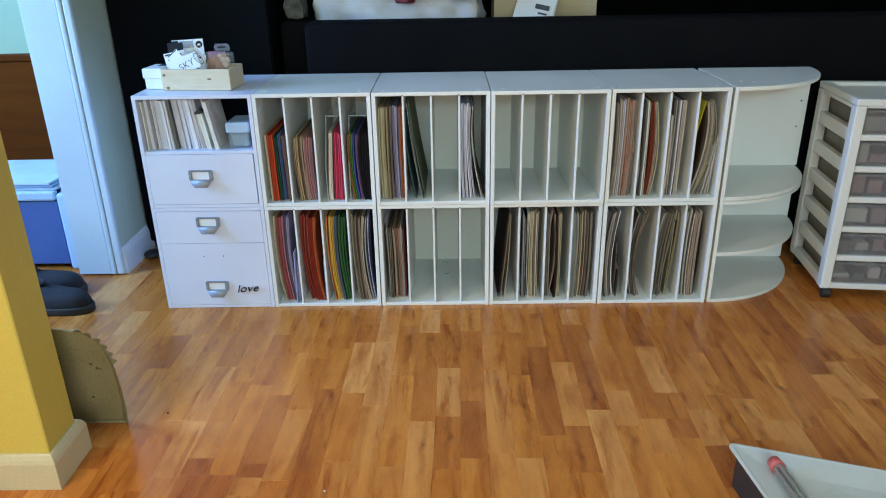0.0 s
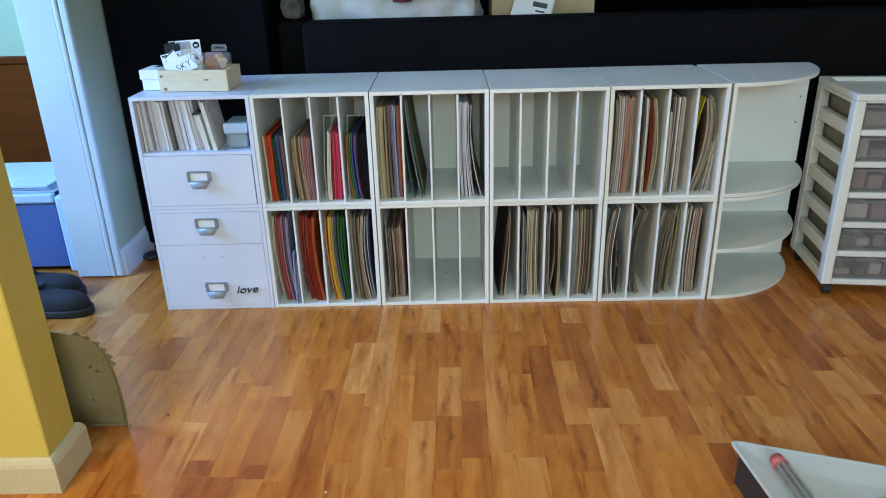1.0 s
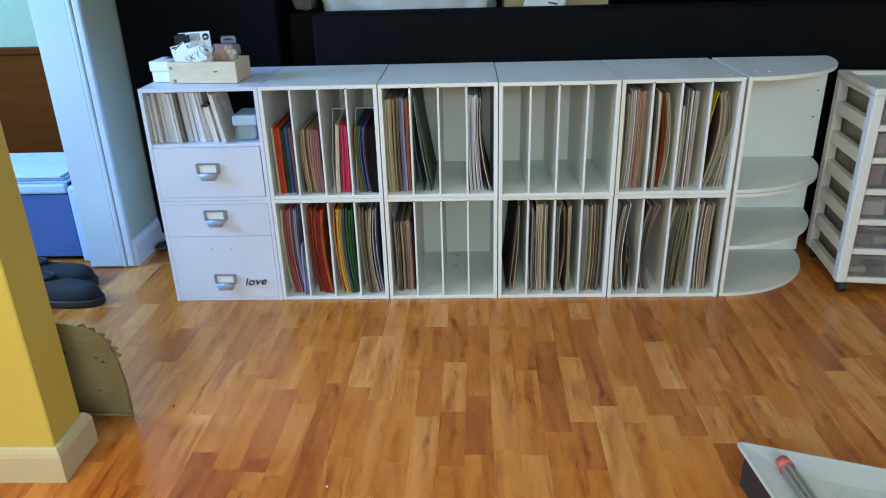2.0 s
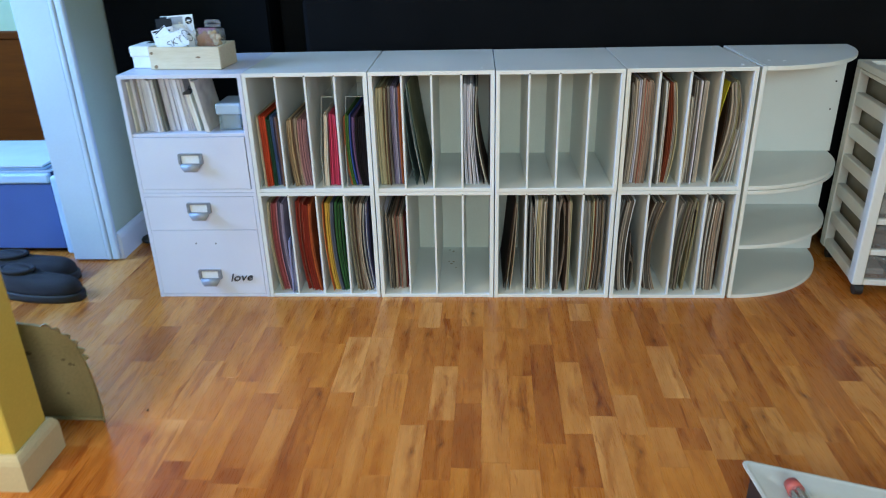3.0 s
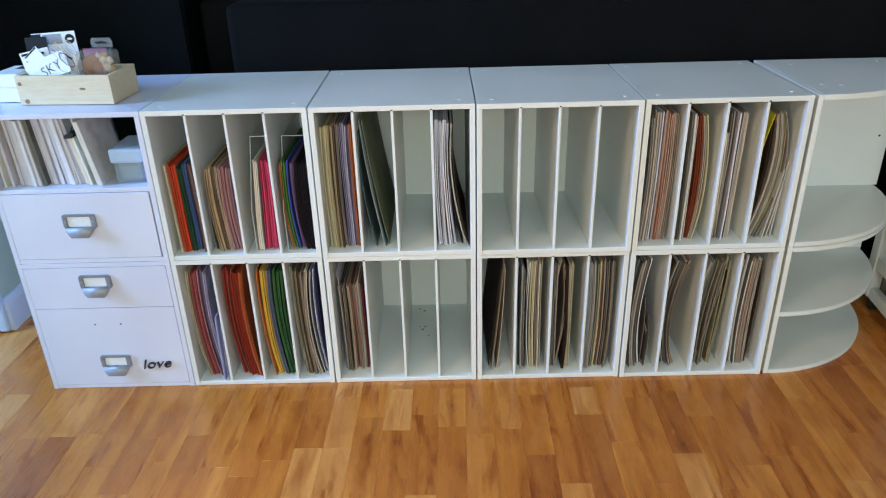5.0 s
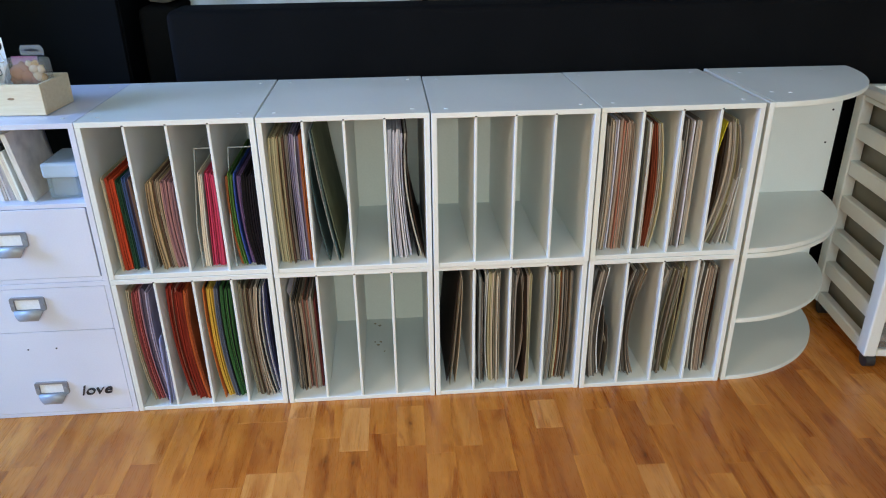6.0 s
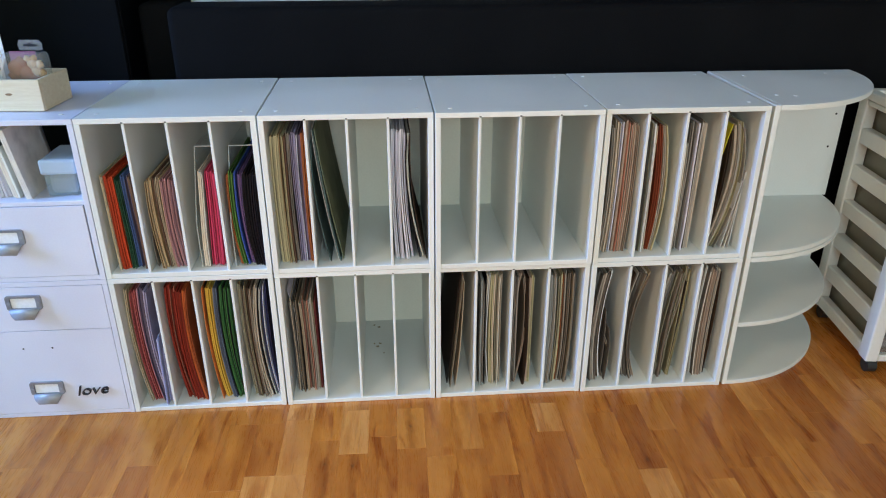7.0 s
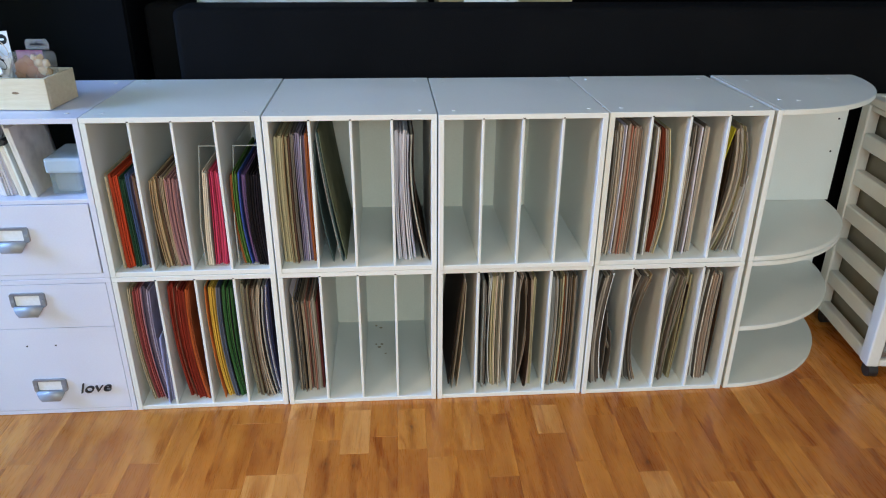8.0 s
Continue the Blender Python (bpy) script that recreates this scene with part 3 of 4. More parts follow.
# ---- papers in the cubes ----
def pad(x, z, base, top, thick, high, bow, color, label, yf=0.03, deep=0.305, sheets=3, foot=1.0, category="paper", sway=0.0):
    """Sheets standing on edge: base and top are the left side's offsets, bow and sway their curve between, foot the spread at the bottom."""
    n = 10
    flat = max(color) - min(color) < 0.22
    stack = thing("paper_pad", (x + base, yf, z), label, category, "papers in the cubes")
    pale = min(color) > 0.6
    edges = [0.0]
    for s in range(sheets):
        edges.append(edges[-1] + random.uniform(0.4, 1.6))
    edges = [thick * e / edges[-1] for e in edges]
    for s in range(sheets):
        bm = bmesh.new()
        uv = bm.loops.layers.uv.new("uv")
        a, b = edges[s], edges[s + 1] - min(0.00035, (edges[s + 1] - edges[s]) * 0.2)
        front, h = random.uniform(-0.007, 0.004), high + random.uniform(-0.006, 0.002)
        wob, twist = random.uniform(-0.0008, 0.0008), random.uniform(-0.0006, 0.0006)
        ring = []
        for i in range(n + 1):
            q = i / n
            c = (top - base) * q + (bow + wob) * 4 * q * (1 - q) + sway * math.sin(2 * math.pi * q)
            f = foot + (1 - foot) * q
            y = front + 0.004 * twist * math.sin(5 * q)
            ring.append([bm.verts.new(p) for p in ((c + a * f, y, h * q), (c + b * f, y, h * q), (c + b * f + twist * 4, y + deep, h * q), (c + a * f + twist * 4, y + deep, h * q))])
        us = (a * 1000, b * 1000, b * 1000 + 3, a * 1000 + 3)
        for i in range(n):
            for k in range(4):
                fc = bm.faces.new((ring[i][k], ring[i][(k + 1) % 4], ring[i + 1][(k + 1) % 4], ring[i + 1][k]))
                fc.smooth = True
                vs = (us[k], us[(k + 1) % 4], us[(k + 1) % 4], us[k])
                for lp, uu, vv in zip(fc.loops, vs, (i, i, i + 1, i + 1)):
                    lp[uv].uv = (uu, vv)
        for k in range(4):
            for i in range(n):
                e = bm.edges.get((ring[i][k], ring[i + 1][k]))
                e.smooth = False
        for fc in (bm.faces.new(ring[-1]), bm.faces.new(ring[0][::-1])):
            for lp, uu in zip(fc.loops, us):
                lp[uv].uv = (uu, 0)
        f = random.choice((0.80, 0.92, 1.0, 1.05) if pale else (0.5, 0.75, 0.95, 1.05, 1.25) if flat else (0.72, 0.92, 1.05, 1.18))
        part("sheet", bm, paper(tuple(round(min(0.85, v * f), 3) for v in color)), stack)
    return stack


C = {
    "cream": (0.62, 0.52, 0.34), "orange-red": (0.62, 0.075, 0.025), "orange": (0.60, 0.17, 0.04), "dark green": (0.028, 0.085, 0.045),
    "blue": (0.07, 0.12, 0.27), "violet-grey": (0.17, 0.13, 0.20), "brown": (0.17, 0.09, 0.055), "tan": (0.50, 0.36, 0.20),
    "rust": (0.36, 0.11, 0.035), "grey-beige": (0.454, 0.360, 0.252), "mauve": (0.42, 0.20, 0.25), "off-white": (0.778, 0.690, 0.567),
    "pale grey": (0.66, 0.64, 0.72), "cool white": (0.74, 0.73, 0.80), "pink-red": (0.60, 0.055, 0.12), "green": (0.10, 0.24, 0.05),
    "bright blue": (0.05, 0.10, 0.42), "purple": (0.20, 0.12, 0.28), "black": (0.008, 0.006, 0.009), "olive cream": (0.52, 0.46, 0.27),
    "grey": (0.389, 0.340, 0.279), "lavender": (0.33, 0.29, 0.42),
}
C.update({
    "white": (0.78, 0.77, 0.74), "dark grey": (0.162, 0.140, 0.117), "pink-beige": (0.508, 0.380, 0.288), "rust-red": (0.24, 0.052, 0.02),
    "beige": (0.518, 0.430, 0.324), "yellow": (0.66, 0.52, 0.03), "dark brown": (0.065, 0.037, 0.022), "deep red": (0.27, 0.030, 0.016),
    "rose": (0.44, 0.11, 0.11), "pale lavender": (0.42, 0.42, 0.62), "mustard": (0.60, 0.38, 0.055), "slate blue": (0.13, 0.16, 0.23),
    "leaf green": (0.045, 0.15, 0.045), "olive grey": (0.292, 0.260, 0.171), "navy": (0.05, 0.05, 0.13), "dusty pink": (0.40, 0.20, 0.20),
    "taupe": (0.24, 0.19, 0.145), "maroon": (0.16, 0.03, 0.03), "slate green": (0.085, 0.14, 0.135), "grey green": (0.36, 0.41, 0.25),
    "brick orange": (0.46, 0.10, 0.026), "salmon": (0.46, 0.19, 0.13), "blue-grey": (0.324, 0.330, 0.306),
})


def fill(col, row, comp, items, start, high, bow=0.0, lean=0.0, yf=0.032, deep=0.305, swell=1.0, foot=1.0):
    """A compartment's pads side by side from start; lean moves the foot, bow the middle, foot spreads the bottom.
    A pad: colour, thickness, bow, height more or less, lean, sway."""
    x = CX[col] + TH + comp * (GAP + 0.006)
    z = row * H + TH + 0.0006
    u = v = start
    for it in items:
        color, thick = it[0], it[1] * swell
        b = it[2] if len(it) > 2 else bow + random.uniform(-0.0015, 0.0015)
        dh = it[3] if len(it) > 3 else random.uniform(-0.007, 0.004)
        ln = it[4] if len(it) > 4 else lean
        sw = it[5] if len(it) > 5 else random.uniform(-0.001, 0.001)
        kind = "cardstock" if high < 0.25 else "scrapbook paper"
        pad(x, z, v + ln, u, thick, high * 1.03 + dh, b, C[color], f"{color} {kind} standing in a white cube", yf + random.uniform(-0.008, 0.010), deep, max(1, round(thick / 0.0019)), foot, sway=sw)
        u += thick + 0.0006
        v += thick * foot + 0.0006


# upper row, letter-size cardstock
fill(1, 1, 0, [("cream", .008), ("orange-red", .018), ("orange", .002), ("dark green", .011), ("blue", .008), ("violet-grey", .009), ("brown", .008)], .006, .216, 0, .004, deep=.28)
fill(1, 1, 1, [("grey", .002, -.004, -.06, -.002), ("tan", .013), ("brown", .005), ("grey-beige", .008), ("tan", .003), ("dusty pink", .026)], .010, .212, -.004, .008, deep=.28)
fill(1, 1, 2, [("off-white", .011), ("pink-red", .025)], .040, .218, 0, -.013, deep=.28, foot=1.3)
fill(1, 1, 3, [("rust", .006), ("green", .010), ("bright blue", .005), ("purple", .013), ("black", .034)], .010, .216, -.007, .010, deep=.27)
fill(2, 1, 0, [("olive cream", .019), ("tan", .003), ("olive cream", .007), ("brown", .003), ("grey", .008), ("lavender", .012), ("pale grey", .003), ("violet-grey", .006), ("rust", .006), ("orange", .006)], .003, .300, -.002, .002)
fill(2, 1, 1, [("slate green", .004, -.010, -.02, .026), ("white", .0012, -.004, .002, .042), ("slate green", .0025, -.004, .002, .044), ("grey green", .002, -.003, .004, .047)], .001, .300)
fill(2, 1, 3, [("cool white", .009, -.004, 0, .004), ("pale grey", .009, -.005, 0, .006), ("cool white", .008, -.006, .003, .010), ("pale grey", .005, -.007, -.004, .014), ("black", .003, -.012, -.02, .026), ("off-white", .004, -.014, -.006, .030), ("dark brown", .0016, -.012, 0, .034)], .002, .300)
fill(4, 1, 0, [("grey", .004, .007), ("olive grey", .003, .007), ("grey", .006, .006), ("black", .003, .007, -.03), ("beige", .009, .004), ("dark grey", .002), ("pale grey", .008, .002), ("pink-beige", .006), ("salmon", .002), ("beige", .003), ("salmon", .002), ("pink-beige", .013)], .002, .306, .002, -.006, swell=1.12)
fill(4, 1, 1, [("grey", .003, -.004, -.05, .010), ("grey", .005, -.003, -.03, .008), ("dark grey", .003), ("olive grey", .004), ("white", .006, .002), ("beige", .005, .001), ("rust-red", .010, .010), ("off-white", .003, .013, -.006), ("olive cream", .002, .015)], .002, .302, .002, .0, swell=1.1)
fill(4, 1, 2, [("dark grey", .003, .002, -.01), ("tan", .004, .006, -.09), ("dark brown", .003, .006, -.12), ("off-white", .004, .004, -.05), ("dark grey", .004), ("grey", .009), ("pale grey", .006), ("off-white", .003), ("dark grey", .001), ("off-white", .005), ("beige", .006)], .001, .305, .001, -.004, swell=1.1)
fill(4, 1, 3, [("yellow", .0016, -.011, .0, -.028), ("dark brown", .003, .012, -.02, -.028), ("beige", .004, .020, -.004, -.030), ("grey", .003, .022, .004, -.030), ("off-white", .005, .022, .0, -.030), ("olive cream", .003, .024, .004, -.028), ("grey", .002, .026, -.012, -.026)], .030, .298, swell=1.2)
fill(4, 1, 3, [("white", .002, 0, -.12, -.026), ("grey", .0015, 0, -.17, -.022), ("off-white", .002, 0, -.14, -.018), ("white", .002, 0, -.10, -.012)], .072, .285)
# lower row; the thinnest black pads draw the dark gaps between sheets
fill(1, 0, 0, [("cream", .009), ("tan", .003), ("rose", .005), ("rose", .010), ("mauve", .006), ("violet-grey", .009), ("lavender", .009)], .004, .303, -.010, .014)
fill(1, 0, 0, [("pale lavender", .006, .0, -.12, -.004), ("pale lavender", .007, .0, -.15, -.006)], .066, .303, yf=.018)
fill(1, 0, 1, [("deep red", .016), ("salmon", .0015), ("deep red", .005), ("salmon", .0015), ("deep red", .018), ("brick orange", .010)], .006, .303, -.010, .015)
fill(1, 0, 1, [("pale lavender", .004, 0, -.15, -.001)], .0755, .303, yf=.020)
fill(1, 0, 2, [("cream", .003), ("orange", .002), ("black", .001), ("mustard", .019), ("slate blue", .011), ("black", .002), ("leaf green", .007), ("black", .0015), ("leaf green", .006), ("black", .0015), ("leaf green", .006)], .006, .303, -.009, .014)
fill(1, 0, 3, [("olive grey", .008), ("taupe", .006), ("olive grey", .003), ("brown", .006), ("taupe", .007), ("pink-beige", .003, -.012, -.05), ("beige", .009, -.014), ("black", .002, -.013), ("blue-grey", .004, -.012), ("navy", .003, -.011), ("pale grey", .003, -.010), ("navy", .004, -.008)], .003, .303, -.005, .012)
fill(2, 0, 0, [("pale grey", .001, .010, .03, .006, -.006), ("dark grey", .004, .003), ("grey-beige", .002, .002, .01), ("dark grey", .004), ("off-white", .0015), ("black", .003), ("grey-beige", .003), ("black", .002, 0, -.05), ("grey-beige", .007), ("salmon", .003), ("taupe", .008), ("salmon", .003), ("grey", .007), ("olive grey", .003), ("maroon", .005)], .004, .252, .001, .004, .045)
fill(3, 0, 0, [("dark brown", .0025, 0, .0, -.034), ("beige", .003, .002, .0, -.030), ("grey-beige", .002, .004, -.01, -.020)], .052, .300)
fill(3, 0, 1, [("blue-grey", .005), ("dark grey", .003, .002, -.03), ("blue-grey", .004), ("taupe", .006, -.003, -.02), ("black", .0015), ("off-white", .006, -.006, 0, -.004), ("white", .003, -.006), ("olive cream", .006), ("beige", .004), ("olive grey", .004), ("off-white", .003), ("grey-beige", .007)], .003, .303, -.002, .001, swell=1.1)
fill(3, 0, 2, [("dark grey", .004), ("grey", .004), ("dark grey", .003), ("grey", .003), ("pink-beige", .006, -.014, .006, -.004), ("taupe", .002, .012, -.01, -.012), ("pink-beige", .003, .014, -.002, -.014), ("dark brown", .006, .004), ("pink-beige", .006, .002), ("olive cream", .006)], .002, .300, 0, .0, swell=1.15)
fill(3, 0, 3, [("blue-grey", .009, .006), ("grey", .004, .006), ("blue-grey", .004, .005), ("off-white", .002), ("olive grey", .006), ("olive cream", .003), ("rust", .003), ("grey", .003), ("off-white", .002), ("taupe", .006), ("black", .0015), ("grey-beige", .004), ("dark grey", .004)], .002, .303, .004, -.004, swell=1.2)
fill(4, 0, 0, [("blue-grey", .008), ("dark grey", .003), ("grey", .005), ("grey", .004), ("dark grey", .003), ("off-white", .0015), ("taupe", .005), ("white", .004, -.014)], .014, .300, -.012, -.008, swell=1.15)
fill(4, 0, 0, [("dark grey", .002, .004, -.08), ("grey", .0015, .012, -.15, .002), ("grey-beige", .001, .014, -.17, .002), ("dark grey", .002, .006, -.12)], .048, .270, swell=1.15)
fill(4, 0, 1, [("dark brown", .004), ("grey", .004), ("dark grey", .003, -.020), ("grey", .004, -.022), ("taupe", .003, -.022), ("off-white", .002, -.024), ("dark grey", .002, -.024), ("pink-beige", .004, -.026), ("tan", .002, -.030, .004, -.010)], .026, .296, -.020, -.010, swell=1.15)
fill(4, 0, 2, [("grey", .008), ("blue-grey", .004), ("dark grey", .002), ("olive grey", .005), ("taupe", .005, -.006), ("grey-beige", .004), ("olive grey", .004, -.004), ("olive cream", .002, .002, .012, -.014), ("grey", .001, .004, .016, -.050), ("dark brown", .003, .0, -.03, -.018), ("olive cream", .005, .003, .0, -.020)], .024, .298, -.010, -.024, swell=1.1)
fill(4, 0, 3, [("dark grey", .004), ("off-white", .002), ("grey", .005), ("dark grey", .003), ("grey", .005), ("off-white", .004), ("dark grey", .001), ("off-white", .002), ("taupe", .003), ("pink-beige", .009), ("grey", .004), ("beige", .006), ("dark brown", .0015, .004, -.01)], .004, .304, -.005, -.003, swell=1.15)

# pads, boards and a small box on the open shelf
sx, sz = CX[0] + TH, H + 0.1906
u = 0.003
for color, thick, high in (("off-white", .004, .158), ("cool white", .010, .160), ("pale grey", .005, .158), ("beige", .003, .160), ("cool white", .006, .159), ("pale grey", .030, .161), ("cool white", .016, .162), ("blue-grey", .009, .161), ("pale grey", .036, .162), ("cool white", .026, .161), ("pale grey", .012, .160)):
    pad(sx, sz, u + 0.003 + 0.10 * u, u, thick, high, 0.0, C[color], f"{color} paper pad leaning on the open shelf", 0.03 + random.uniform(-.008, .012), 0.23, max(1, round(thick / .006)))
    u += thick + 0.0008
pad(sx, sz, u + 0.022, u + 0.004, .018, .118, 0.0, C["off-white"], "thick cream notebook leaning on the open shelf", 0.03, 0.20, 4, 1.0, "notebook")
pad(sx, sz, u + 0.052, u + 0.026, .016, .158, 0.0, (0.80, 0.74, 0.66), "pale wooden board leaning on the open shelf", 0.02, 0.15, 2, 1.0, "board")
clip = thing("binder_clip", (sx + u + 0.0005, 0.024, sz + 0.112), "small black binder clip on a notebook", "binder clip")
part("body", prism([(0, 0), (0.020, 0.002), (0.024, 0.012), (0.017, 0.016), (0.001, 0.008)], 0, 0.022), BLACK_PLASTIC, clip)
part("lever", rod((0.014, 0.011, 0.014), (0.022, 0.006, 0.026), 0.0014, 6), BLACK_PLASTIC, clip)
cb = thing("plastic_box", (0.278, 0.03, sz), "small clear blue plastic box with a lid", "box")
part("body", box(0, 0.068, 0.0, 0.11, 0, 0.070, 0.006, 2), CLEAR_BLUE, cb)
part("lid", box(-0.004, 0.072, -0.006, 0.114, 0.050, 0.084, 0.006, 2), CLEAR_LID, cb, "pale blue snap lid")
part("contents", box(0.006, 0.062, 0.006, 0.10, 0.003, 0.05, 0.01, 2), paper(C["blue-grey"]), cb)


# clear file pockets round some of the cardstock
def pocket(x0, x1, z0, h, depth):
    p = thing("file_pocket", (x0, 0.022, z0), "clear plastic file pocket with pale edges", "file pocket")
    w = x1 - x0
    rim = [(0.0, 0.001), (0.0, h * 0.40), (0.075, h)]
    outline = rim + [(depth, h), (depth, 0.001)]
    for a in (0.0, w - 0.0014):
        bm = bmesh.new()
        v = [[bm.verts.new((a + d, y, z)) for y, z in outline] for d in (0, 0.0014)]
        bm.faces.new(v[0])
        bm.faces.new(v[1][::-1])
        for i in range(5):
            bm.faces.new((v[0][i], v[1][i], v[1][(i + 1) % 5], v[0][(i + 1) % 5]))
        bmesh.ops.recalc_face_normals(bm, faces=bm.faces)
        sd = part("side", bm, CLEAR, p)
        for (ya, za), (yb, zb) in zip(rim, rim[1:]):
            part("edge", rod((a + 0.0007, ya, za), (a + 0.0007, yb, zb), 0.0013, 6), CLEAR_EDGE, sd, "pale moulded edge")
    part("base", box(0.0016, w - 0.0016, 0, depth, 0, 0.0012), CLEAR, p)
    part("back", box(0.0016, w - 0.0016, depth - 0.0014, depth, 0.0014, h), CLEAR, p)
    part("edge", rod((0, 0.075, h), (w, 0.075, h), 0.0015, 6), CLEAR_EDGE, p, "pale moulded edge")
    return p


for k in (2, 3):
    x = CX[1] + TH + k * (GAP + 0.006)
    pocket(x + (0.022 if k == 2 else 0.010), x + GAP - 0.001, H + TH + 0.0003, 0.264, 0.30)

# ---- on top of the cubes ----
crate = thing("wooden_box", (0.076, 0.080, 2 * H + 0.0014), "small pale pine box holding tags and craft packs", "wooden box", rz=-4)
part("front", box(0, 0.222, 0, 0.008, 0, 0.066, 0.001), PINE, crate)
part("back", box(0, 0.222, 0.122, 0.130, 0, 0.066, 0.001), PINE, crate)
part("end", box(0, 0.008, 0.0082, 0.1218, 0, 0.066, 0.001), PINE, crate)
part("end", box(0.214, 0.222, 0.0082, 0.1218, 0, 0.066, 0.001), PINE, crate)
part("base", box(0.0082, 0.2138, 0.0082, 0.1218, 0.001, 0.007), PINE, crate)
for kx, kz, kr in ((0.010, 0.048, 0.005), (0.018, 0.008, 0.006), (0.155, 0.036, 0.003)):
    part("knot", prism([(kx + kr * (2.6 if kr < .004 else 1) * math.cos(a * math.pi / 5), kz + kr * .9 * math.sin(a * math.pi / 5)) for a in range(10)], -0.0004, 0.001), PINE_KNOT, crate)


def tag_card(x, y, z, w, h, tilt, turn, material, label, marks=()):
    t = thing("paper_tag", (x, y, z), label, "tag", "tags in the wooden box")
    t.matrix_world = pose(x, y, z, tilt, turn, 0)
    part("card", box(0, w, 0, 0.0012, 0, h, 0.0003), material, t)
    for a, b, c, d in marks:
        part("print", box(a, b, -0.0006, -0.0001, c, d), HOLE, t)
    return t


ZB = 2 * H + 0.009
front_tag = tag_card(0.108, 0.098, ZB + 0.030, 0.100, 0.050, -14, -20, LABEL, "white paper tag printed with dark capital letters")
sky_word = new("print", lettering("SKY", 0.031, 0.0002, 0.0, 0.0, -0.0006, HOLE))
sky_word.parent = front_tag
sky_word.matrix_local = pose(0.032, -0.0006, 0.009, 90, -6, 0)
tag_card(0.094, 0.106, ZB + 0.020, 0.080, 0.078, -10, 13, LABEL, "blank white paper tag leaning in the box", ((0.004, 0.010, 0.070, 0.074),))
tag_card(0.096, 0.114, ZB + 0.002, 0.070, 0.100, -8, -12, LABEL, "white paper tag with dark printed strips", ((0.004, 0.022, 0.092, 0.097), (0.034, 0.058, 0.087, 0.092), (0.010, 0.030, 0.078, 0.080)))
tag_card(0.128, 0.122, ZB, 0.066, 0.106, -8, 9, LABEL, "white paper tag with a short dark line", ((0.012, 0.04, 0.098, 0.1005),))
tag_card(0.090, 0.134, ZB, 0.050, 0.132, -6, -2, HOLE, "black packaging card leaning in the box")
tag_card(0.150, 0.103, ZB + 0.048, 0.044, 0.036, -16, 34, LABEL, "small white paper tag tilted among cords", ((0.006, 0.03, 0.028, 0.030),))
tag_card(0.116, 0.110, ZB + 0.060, 0.040, 0.042, -12, -38, LABEL, "small white paper tag with a dark edge", ((0.0, 0.038, 0.038, 0.041),))
tag_card(0.168, 0.118, ZB + 0.052, 0.030, 0.050, -10, 18, LABEL, "narrow white paper tag standing in the box", ((0.004, 0.018, 0.040, 0.044),))
disc = tag_card(0.102, 0.148, ZB, 0.102, 0.138, -6, -3, LABEL, "white packaging card with a round dark mark", ((0.0, 0.022, 0.118, 0.136),))
part("print", prism([(0.088 + 0.011 * math.cos(a * math.pi / 8), 0.121 + 0.011 * math.sin(a * math.pi / 8)) for a in range(16)], -0.0007, -0.0001), HOLE, disc)
part("print", prism([(0.088 + 0.006 * math.cos(a * math.pi / 8), 0.121 + 0.0025 * math.sin(a * math.pi / 8)) for a in range(16)], -0.0011, -0.0007), LABEL, disc)
part("print", box(0.026, 0.070, -0.0007, -0.0001, 0.112, 0.134), STEEL, disc, "grey printed band")
for i in range(9):
    a = 0.4 + i * 0.6
    cx = 0.186 + 0.012 * math.sin(i * 2.1)
    pts = [(cx + 0.016 * math.cos(q * math.pi / 8 + a) * (1 - i * .05), 0.094 + i * 0.005, 0.822 + 0.011 * (i % 4) + 0.016 * math.sin(q * math.pi / 8 + 0.3 * i)) for q in range(17)]
    bm = bmesh.new()
    for p, q in zip(pts, pts[1:]):
        add_rod(bm, p, q, 0.0008, 5)
    tagged(part("cord_loop", bm, (LABEL, HOLE, LABEL, PINE)[i % 4], None, "", True), "thin cord loop tied to the paper tags", "cord", "tags in the wooden box")
blister = thing("craft_pack", (0.205, 0.118, ZB), "clear plastic craft pack with paper flowers inside", "craft pack", rz=-4)
part("case", box(0.0, 0.092, 0.0, 0.034, 0.0, 0.104, 0.008, 2), CLEAR, blister)
part("backing_card", box(0.004, 0.060, 0.035, 0.0365, 0.0, 0.103), paper((0.40, 0.13, 0.22)), blister)
hk = [(0.052 + 0.026 * cx, 0.105 + 0.022 * cz) for cx, cz in ((-.95, 0), (.95, 0), (1, .6), (.8, 1), (-.8, 1), (-1, .6))]
part("hang_tab", prism(hk, 0.035, 0.0365), CLEAR_TAB, blister)
part("slot", prism([(0.038, 0.114), (0.066, 0.114), (0.066, 0.118), (0.056, 0.118), (0.052, 0.122), (0.048, 0.118), (0.038, 0.118)], 0.0342, 0.0348), HOLE, blister)
